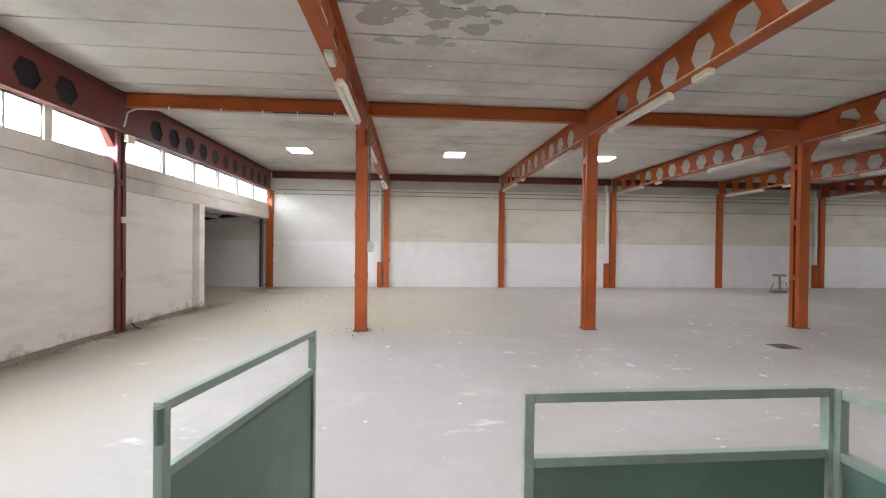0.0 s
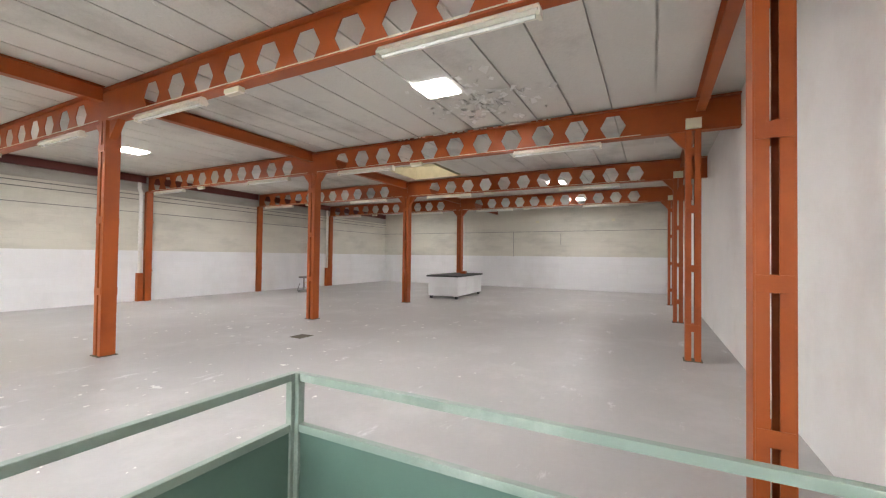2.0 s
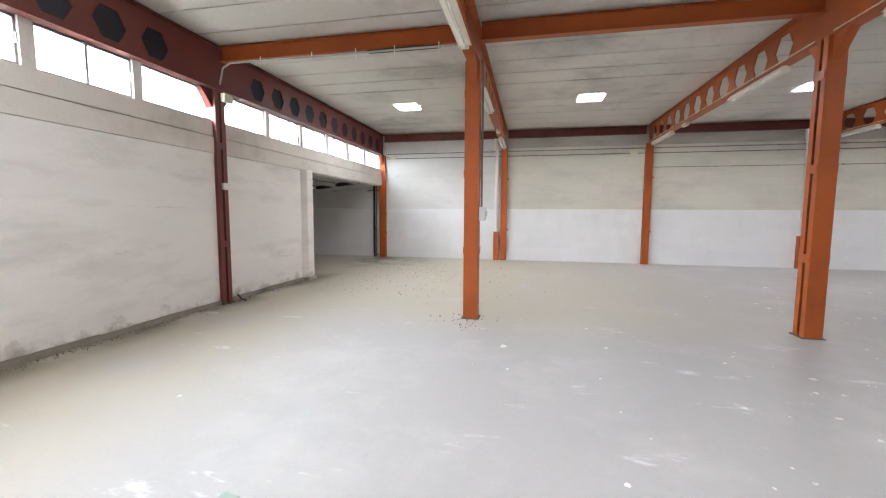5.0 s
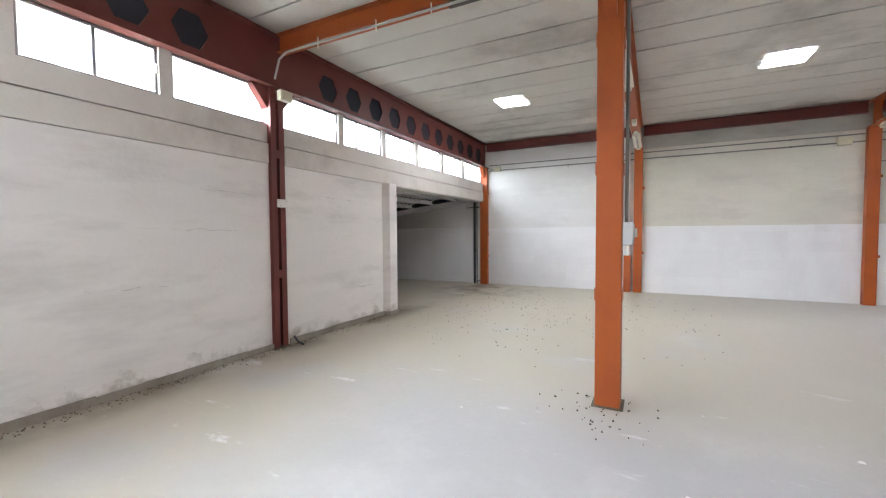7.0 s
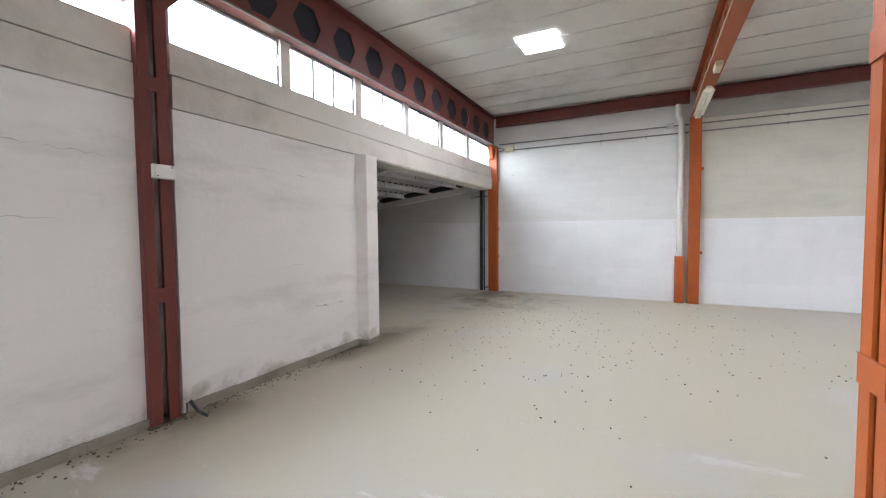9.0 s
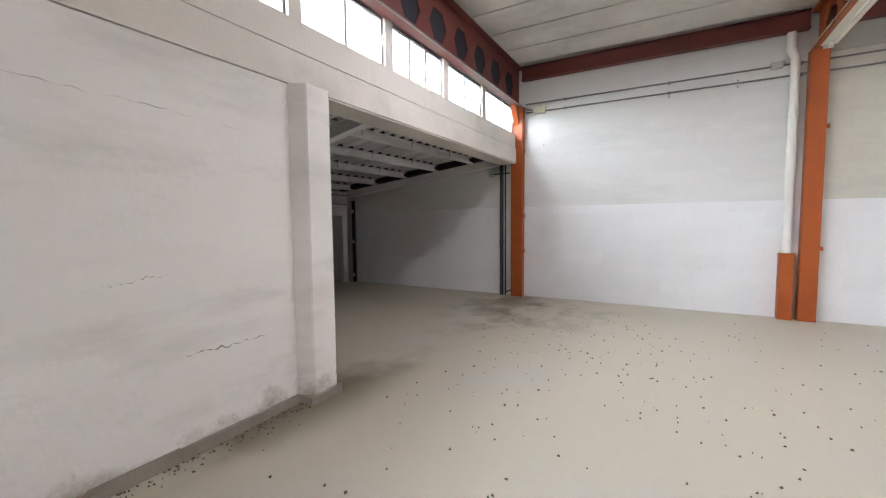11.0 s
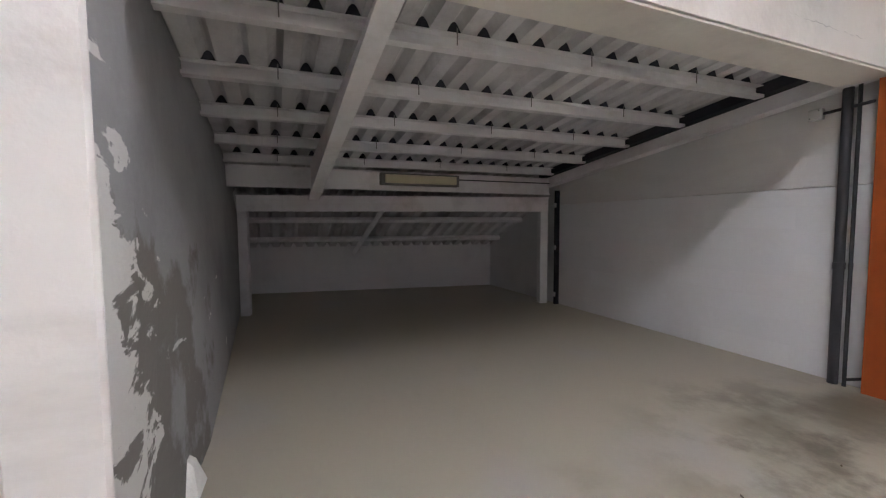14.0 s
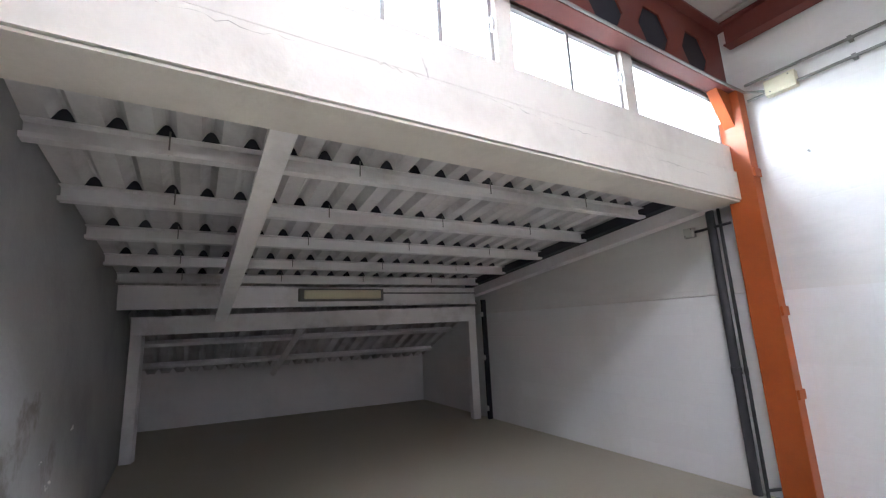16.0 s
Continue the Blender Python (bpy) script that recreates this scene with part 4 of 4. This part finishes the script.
# dark pipes inside the annexe beside the corner column
for px, r, lab in ((-5.27, 0.034, "dark grey plastic downpipe in the annexe corner"), (-5.2, 0.013, "thin dark conduit in the annexe corner")):
    o = thing("downpipe", lab, "pipe", "annexe pipes", (px, NY - 0.07, 0))
    bm = bmesh.new()
    rod(bm, (0, 0, 0), (0, 0, 2.3), r, 14)
    smooth(part("tube", bm, GREY_PVC, o))
    bm = bmesh.new()
    rod(bm, (0, 0, 0.9), (0, 0, 0.95), r * 1.15, 14)
    part("clip", bm, GREY_PVC, o)
junction_box(-5.48, NY - 0.03, 2.12, 0.09, 0.05, 0.09, GREY_BOX, "small grey box with a short cable in the annexe")
o = thing("pipe_strut", "short dark diagonal strut at the annexe pipe foot", "strut", "", (0, 0, 0))
bm = bmesh.new()
rod(bm, (-5.2, NY - 0.07, 0.05), (-5.06, NY - 0.1, 0.11), 0.011, 8)
smooth(part("rod", bm, GREY_PVC, o))
o = thing("cable", "short dark cable between pipe and grey box", "cable", "", (0, 0, 0))
bm = bmesh.new()
pipe_run(bm, [(-5.43, NY - 0.03, 2.12), (-5.1, NY - 0.12, 2.12)], 0.012, 8)
part("tube", bm, GREY_PVC, o)

# old lamp on the cross beam
o = thing("bulkhead_lamp", "old fluorescent lamp with yellowed cover on the cross beam", "lamp", "", (-8.72, 11.735, 1.843))
bm = bmesh.new()
box(bm, -0.05, 0.04, -0.55, 0.55, -0.078, 0.078, 0.012)
part("housing", bm, CONDUIT, o)
bm = bmesh.new()
box(bm, 0.0405, 0.075, -0.5, 0.5, -0.055, 0.055, 0.015)
part("diffuser", bm, LENS, o, "yellowed plastic cover")
o = thing("cable", "thin grey cable along the cross beam", "cable", "", (-8.745, 12.29, 1.87))
bm = bmesh.new()
rod(bm, (0, 0, 0), (0, 1.55, 0.0), 0.008, 6)
part("tube", bm, GREY_PVC, o)
# narrow gap strip beside the right-hand post
o = thing("slotted_rail", "white slotted upright with dark gaps beside the post", "rail", "", (-8.7, NY - 0.06, 0))
bm = bmesh.new()
box(bm, -0.02, 0.02, -0.02, 0.05, 0, 1.76)
part("backing", bm, DARK, o)
for z in (0.12, 0.85, 1.5):
    bm = bmesh.new()
    box(bm, -0.026, 0.03, -0.032, -0.0205, z, z + 0.07)
    part("bracket", bm, PURLIN, o)

# ---- green railing round the entrance ----


def rail_panel(name, length, at, rz, label, top=1.058):
    """Tubular frame with a sheet panel below an open strip."""
    o = thing(name, label, "railing", "entrance railing", at, rz)
    t = 0.014
    for k in (0, length):
        bm = bmesh.new()
        box(bm, k - t, k + t, -t, t, 0, top, 0.003)
        part("post", bm, GREEN, o)
    for nm, z0, z1 in (("top_rail", top - 0.027, top), ("middle_rail", top - 0.202, top - 0.175), ("bottom_rail", 0.08, 0.115)):
        bm = bmesh.new()
        box(bm, t + 0.0005, length - t - 0.0005, -t + 0.001, t - 0.001, z0, z1, 0.003)
        part(nm, bm, GREEN, o)
    bm = bmesh.new()
    box(bm, t, length - t, -0.004, 0.004, 0.1155, top - 0.2025)
    part("sheet", bm, GREEN_DARK, o)
    return o


rail_panel("railing", 0.885, (-0.012, 1.15, 0), 0, "green painted steel railing with sheet panel")
rail_panel("railing", 1.75, (0.888, 1.132, 0), -90.4, "green painted steel railing with sheet panel")
rail_panel("railing", 1.75, (-1.01, 1.08, 0), -90, "low green painted steel railing with sheet panel", 0.84)
gate = rail_panel("gate", 0.87, (-0.965, 1.165, 0), 78.3, "green painted steel gate standing open", 1.048)
for z in (0.25, 0.95):
    bm = bmesh.new()
    rod(bm, (-0.025, -0.015, z), (-0.025, -0.015, z + 0.09), 0.012, 10)
    part("hinge", bm, GREEN_DARK, gate)

# ---- counter in the hall ----
o = thing("counter", "white panelled counter with dark worktop on the hall floor", "counter", "", (13.7, 6.62, 0), 4)
bm = bmesh.new()
box(bm, -1.3, 1.3, -0.55, 0.55, 0.1, 0.76)
part("body", bm, WHITE_WALL, o)
for a in (-1.28, -0.42, 0.44):
    bm = bmesh.new()
    box(bm, a, a + 0.83, -0.566, -0.551, 0.12, 0.74, 0.004)
    part("panel", bm, WHITE_WALL, o)
bm = bmesh.new()
box(bm, -1.316, -1.301, -0.52, 0.52, 0.12, 0.74, 0.004)
part("panel", bm, WHITE_WALL, o)
bm = bmesh.new()
box(bm, -1.36, 1.36, -0.6, 0.6, 0.761, 0.82, 0.006)
part("worktop", bm, DARK_TOP, o, "dark worn worktop")
for a in (-1.2, 1.2):
    for b in (-0.48, 0.48):
        bm = bmesh.new()
        box(bm, a - 0.04, a + 0.04, b - 0.04, b + 0.04, 0, 0.0995)
        part("foot", bm, DARK_TOP, o)
o = thing("scrap_box", "small reddish box on the counter top", "box", "", (14.2, 6.55, 0.82), 15)
bm = bmesh.new()
box(bm, -0.15, 0.15, -0.1, 0.1, 0, 0.1, 0.01)
part("body", bm, ORANGE, o)

# small stand by the north wall
o = thing("floor_stand", "small dark metal stand near the white wall", "stand", "", (11.6, 12.3, 0))
bm = bmesh.new()
rod(bm, (0, 0, 0.1), (0, 0, 0.55), 0.03, 10)
part("pole", bm, CONDUIT, o)
bm = bmesh.new()
box(bm, -0.16, 0.12, -0.12, 0.12, 0.55, 0.62, 0.01)
part("plate", bm, CONDUIT, o)
bm = bmesh.new()
box(bm, -0.25, 0.25, -0.04, 0.04, 0, 0.0995, 0.01)
part("base", bm, CONDUIT, o)
for sx, sy in ((-0.2, 0.16), (0.2, 0.16), (0.2, -0.16)):
    bm = bmesh.new()
    rod(bm, (sx, sy, 0.0), (sx * 0.6, sy * 0.6, 0.34), 0.014, 8)
    part("leg", bm, CONDUIT, o)
bm = bmesh.new()
box(bm, 0.05, 0.42, -0.05, 0.05, 0.34, 0.4, 0.008)
part("arm", bm, CREAM_BOX, o, "pale yellow arm")

# ---- litter, drain cover, flakes ----
o = thing("drain_cover", "dark rusty drain cover in the concrete floor", "cover", "", (5.2, 5.66, 0))
bm = bmesh.new()
box(bm, -0.16, 0.16, -0.14, 0.14, 0, 0.004)
part("plate", bm, DIRT, o)


def scatter(name, n, place, smin, smax, mat, label, thick=0.004):
    bm = bmesh.new()
    for i in range(n):
        x, y = place()
        r = random.uniform(smin, smax)
        k = random.randint(4, 6)
        a0 = random.uniform(0, 6.28)
        ring = [(x + r * random.uniform(0.35, 1) * math.cos(a0 + 6.283 * j / k), y + r * random.uniform(0.35, 1) * math.sin(a0 + 6.283 * j / k)) for j in range(k)]
        lo = [bm.verts.new((u, v, 0.0008)) for u, v in ring]
        hi = [bm.verts.new((x + (u - x) * 0.7, y + (v - y) * 0.7, thick * random.uniform(0.4, 1.5))) for u, v in ring]
        bm.faces.new(hi)
        for j in range(k):
            bm.faces.new((lo[j], lo[(j + 1) % k], hi[(j + 1) % k], hi[j]))
    return tagged(part(name, bm, mat), label, "litter", "", "stuff")


scatter("leaf_litter", 330, lambda: (random.triangular(-4.9, 0.5, -3.6), random.triangular(7.5, 13.6, 11.0)), 0.004, 0.015, DIRT, "dry leaves and dirt crumbs scattered on the floor", 0.008)
scatter("dirt", 800, lambda: (WX + abs(random.gauss(0.02, 0.08)) + 0.02, random.uniform(0, 9.3)), 0.003, 0.016, DIRT, "dirt gathered along the wall foot", 0.006)
scatter("paint_flakes", 110, lambda: (random.gauss(2.4, 2.0), random.gauss(4.2, 1.3)), 0.006, 0.035, FLAKE, "white paint flakes fallen on the floor")
scatter("paint_flakes", 120, lambda: (random.gauss(6.5, 2.2), random.gauss(7.5, 2.6)), 0.01, 0.07, FLAKE, "white paint flakes fallen on the floor")
scatter("dirt", 50, lambda: (-1.2 + random.gauss(0, 0.2), 6.85 + random.gauss(0, 0.2)), 0.004, 0.018, DIRT, "dirt crumbs round the column foot", 0.01)

# peeling ceiling paint round a skylight
bm = bmesh.new()
for i in range(170):
    x, y = random.gauss(5.6, 0.42), random.gauss(2.4, 0.38)
    if abs(x - 4.8) < 0.34 and abs(y - 2.8) < 0.34:
        continue
    r = random.uniform(0.015, 0.1)
    a0 = random.uniform(0, 6.28)
    vs = [bm.verts.new((x + r * math.cos(a0 + k * 1.54) * random.uniform(0.5, 1), y + r * math.sin(a0 + k * 1.54) * random.uniform(0.5, 1), CEIL - 0.002 - (random.uniform(0.0, 0.05) if k < 2 else 0))) for k in range(4)]
    bm.faces.new(vs)
    bm.faces.new([bm.verts.new(v.co + Vector((0, 0, 0.002))) for v in vs][::-1])
tagged(part("peeling_paint", bm, PEEL), "curling white paint flakes hanging from the ceiling", "paint", "", "stuff")

# flakes clinging along the beam edge
bm = bmesh.new()
for i in range(60):
    y = random.uniform(1.5, 4.6)
    r = random.uniform(0.01, 0.035)
    box(bm, 6.8 - 0.082 - r, 6.8 - 0.082, y, y + r * 1.6, BEAM_HI - 0.02, BEAM_HI - 0.004)
tagged(part("paint_flakes", bm, PEEL), "white paint flakes lodged along the beam edge", "paint", "", "stuff")

# yellow lined roof hatch
o = thing("roof_hatch", "open roof hatch with yellow foam lining", "hatch", "", (HATCH[0], HATCH[2], CEIL))
W, D = HATCH[1] - HATCH[0], HATCH[3] - HATCH[2]
for nm, q in (("lining", (0, 0.03, 0, D)), ("lining", (W - 0.03, W, 0, D)), ("lining", (0.031, W - 0.031, 0, 0.03)), ("lining", (0.031, W - 0.031, D - 0.03, D))):
    bm = bmesh.new()
    box(bm, *q, 0.0, 0.75)
    part(nm, bm, YELLOW, o)
for k in (0.4, 0.95):
    bm = bmesh.new()
    box(bm, k, k + 0.06, 0.031, D - 0.031, 0.2, 0.28)
    part("batten", bm, YELLOW, o)
bm = bmesh.new()
box(bm, 0, W, 0, D, 0.751, 0.77)
part("cover", bm, HATCH_GLOW, o, "translucent daylit cover")

# cables and boxes on the far wall
for y, z0, z1 in ((6.2, 1.5, 2.73), (3.9, 2.1, 2.6)):
    o = thing("wall_conduit", "thin grey drop conduit on the far wall", "conduit", "wall conduits", (EX - 0.015, y, z0))
    bm = bmesh.new()
    rod(bm, (0, 0, 0), (0, 0, z1 - z0), 0.01, 8)
    part("tube", bm, CONDUIT, o)
for y in (1.6, 5.0):
    junction_box(EX - 0.03, y, 3.2, 0.05, 0.16, 0.12, CREAM_BOX, "cream junction box on the far wall")

# cracks and scuffs in the window wall


def crack(y0, z0, y1, z1, width, x=WX, seed=1):
    rng = random.Random(seed)
    bm = bmesh.new()
    n = 26
    last = None
    for i in range(n + 1):
        f = i / n
        y, z = y0 + (y1 - y0) * f, z0 + (z1 - z0) * f + rng.uniform(-0.012, 0.012)
        w = 0.5 * width * (rng.uniform(0.1, 1.0) if rng.random() > 0.4 else 0.04) * math.sin(math.pi * min(0.97, max(0.03, f)))
        cur = (bm.verts.new((x + 0.0015, y, z - w)), bm.verts.new((x + 0.0015, y, z + w)))
        if last:
            bm.faces.new((last[0], cur[0], cur[1], last[1]))
        last = cur
    tagged(part("wall_crack", bm, CRACK), "thin dark crack in the white plaster", "crack", "wall cracks", "stuff")


for k, c in enumerate(((8.38, 0.575, 9.0, 0.565, 0.014), (8.0, 1.02, 8.4, 1.05, 0.006), (5.3, 1.49, 6.6, 1.46, 0.004), (5.9, 1.9, 6.85, 1.87, 0.004), (3.4, 1.45, 4.6, 1.5, 0.008), (5.0, 0.95, 5.8, 0.93, 0.006), (7.5, 1.95, 9.0, 1.9, 0.006))):
    crack(*c, seed=k)
for k, c in enumerate(((11.3, 2.5, 12.2, 2.46, 0.006), (10.95, 2.63, 11.0, 2.5, 0.035), (10.6, 2.52, 11.1, 2.5, 0.005), (12.6, 2.44, 13.5, 2.42, 0.006), (9.6, 2.48, 10.6, 2.5, 0.004))):
    crack(*c, x=WX + 0.0125, seed=20 + k)

# pipe and hangers under the tie beam of the first bay
o = thing("ceiling_pipe", "pale conduit hung on hooks under the tie beam", "pipe", "", (0, ROW - 0.09, 3.56))
bm = bmesh.new()
pipe_run(bm, [(-4.84, -0.05, -0.3), (-4.82, 0, -0.06), (-4.7, 0, 0), (-1.3, 0, 0)], 0.013, 10)
smooth(part("tube", bm, GREY_BOX, o))
for x in (-4.2, -3.4, -2.75, -2.2, -1.6):
    bm = bmesh.new()
    rod(bm, (x, 0, -0.07), (x, 0, 0.06), 0.007, 6)
    part("hook", bm, LAMP_WHITE, o)
o = thing("cable_tray", "short dark cable tray under the tie beam", "tray", "", (-2.1, ROW - 0.02, 3.575))
bm = bmesh.new()
box(bm, -0.5, 0.5, -0.04, 0.04, 0, 0.03, 0.004)
part("body", bm, DARK_TOP, o)

# peeled ceiling patch over the entrance: bare grey blotches and hanging flakes
bm = bmesh.new()
for i in range(26):
    x, y = random.gauss(-0.1, 0.6), random.gauss(4.3, 0.35)
    r, a0 = random.uniform(0.04, 0.2), random.uniform(0, 6.28)
    bm.faces.new([bm.verts.new((x + 1.5 * r * random.uniform(0.5, 1) * math.cos(a0 - k * 0.7), y + r * random.uniform(0.5, 1) * math.sin(a0 - k * 0.7), CEIL - 0.001 - 0.0002 * i)) for k in range(9)])
tagged(part("bare_patch", bm, GREY_BAND), "bare grey blotches where ceiling paint came off", "paint", "", "stuff")
bm = bmesh.new()
for i in range(70):
    x, y = random.gauss(0.2, 0.9), random.gauss(4.3, 0.45)
    r, a0 = random.uniform(0.008, 0.04), random.uniform(0, 6.28)
    vs = [bm.verts.new((x + r * math.cos(a0 + k * 1.54), y + r * math.sin(a0 + k * 1.54), CEIL - 0.008 - (random.uniform(0.0, 0.03) if k < 2 else 0))) for k in range(4)]
    bm.faces.new(vs)
    bm.faces.new([bm.verts.new(v.co + Vector((0, 0, 0.002))) for v in vs][::-1])
tagged(part("peeling_paint", bm, PEEL), "small white paint flakes hanging from the ceiling", "paint", "", "stuff")

o = thing("pipe_stub", "short bent steel stub at the column foot", "pipe", "", (WX + 0.13, 7.06, 0))
bm = bmesh.new()
pipe_run(bm, [(-0.01, 0.04, 0.13), (0.03, 0.07, 0.05), (0.1, 0.1, 0.014)], 0.013, 8)
smooth(part("tube", bm, GREY_PVC, o))

# lump of fallen plaster at the annexe wall foot
bm = bmesh.new()
vs = [bm.verts.new(p) for p in ((-5.85, 9.48, 0), (-5.62, 9.49, 0), (-5.64, 9.56, 0), (-5.82, 9.57, 0), (-5.78, 9.49, 0.17), (-5.73, 9.5, 0.16), (-5.72, 9.53, 0.12), (-5.79, 9.53, 0.13))]
bmesh.ops.convex_hull(bm, input=vs)
tagged(part("plaster_lump", bm, FLAKE), "lump of fallen white plaster against the wall", "rubble")

# wall anchors left in the white render
for x, z in ((-4.55, 2.55), (-3.6, 3.1), (-2.75, 3.12), (-2.75, 3.05), (-1.95, 3.14), (-1.95, 3.06)):
    o = thing("wall_anchor", "small rusty anchor stud set in the white render", "anchor", "wall anchors", (x, NY, z))
    bm = bmesh.new()
    rod(bm, (0, 0, 0), (0, -0.025, 0), 0.009, 8)
    part("stud", bm, CONDUIT, o)
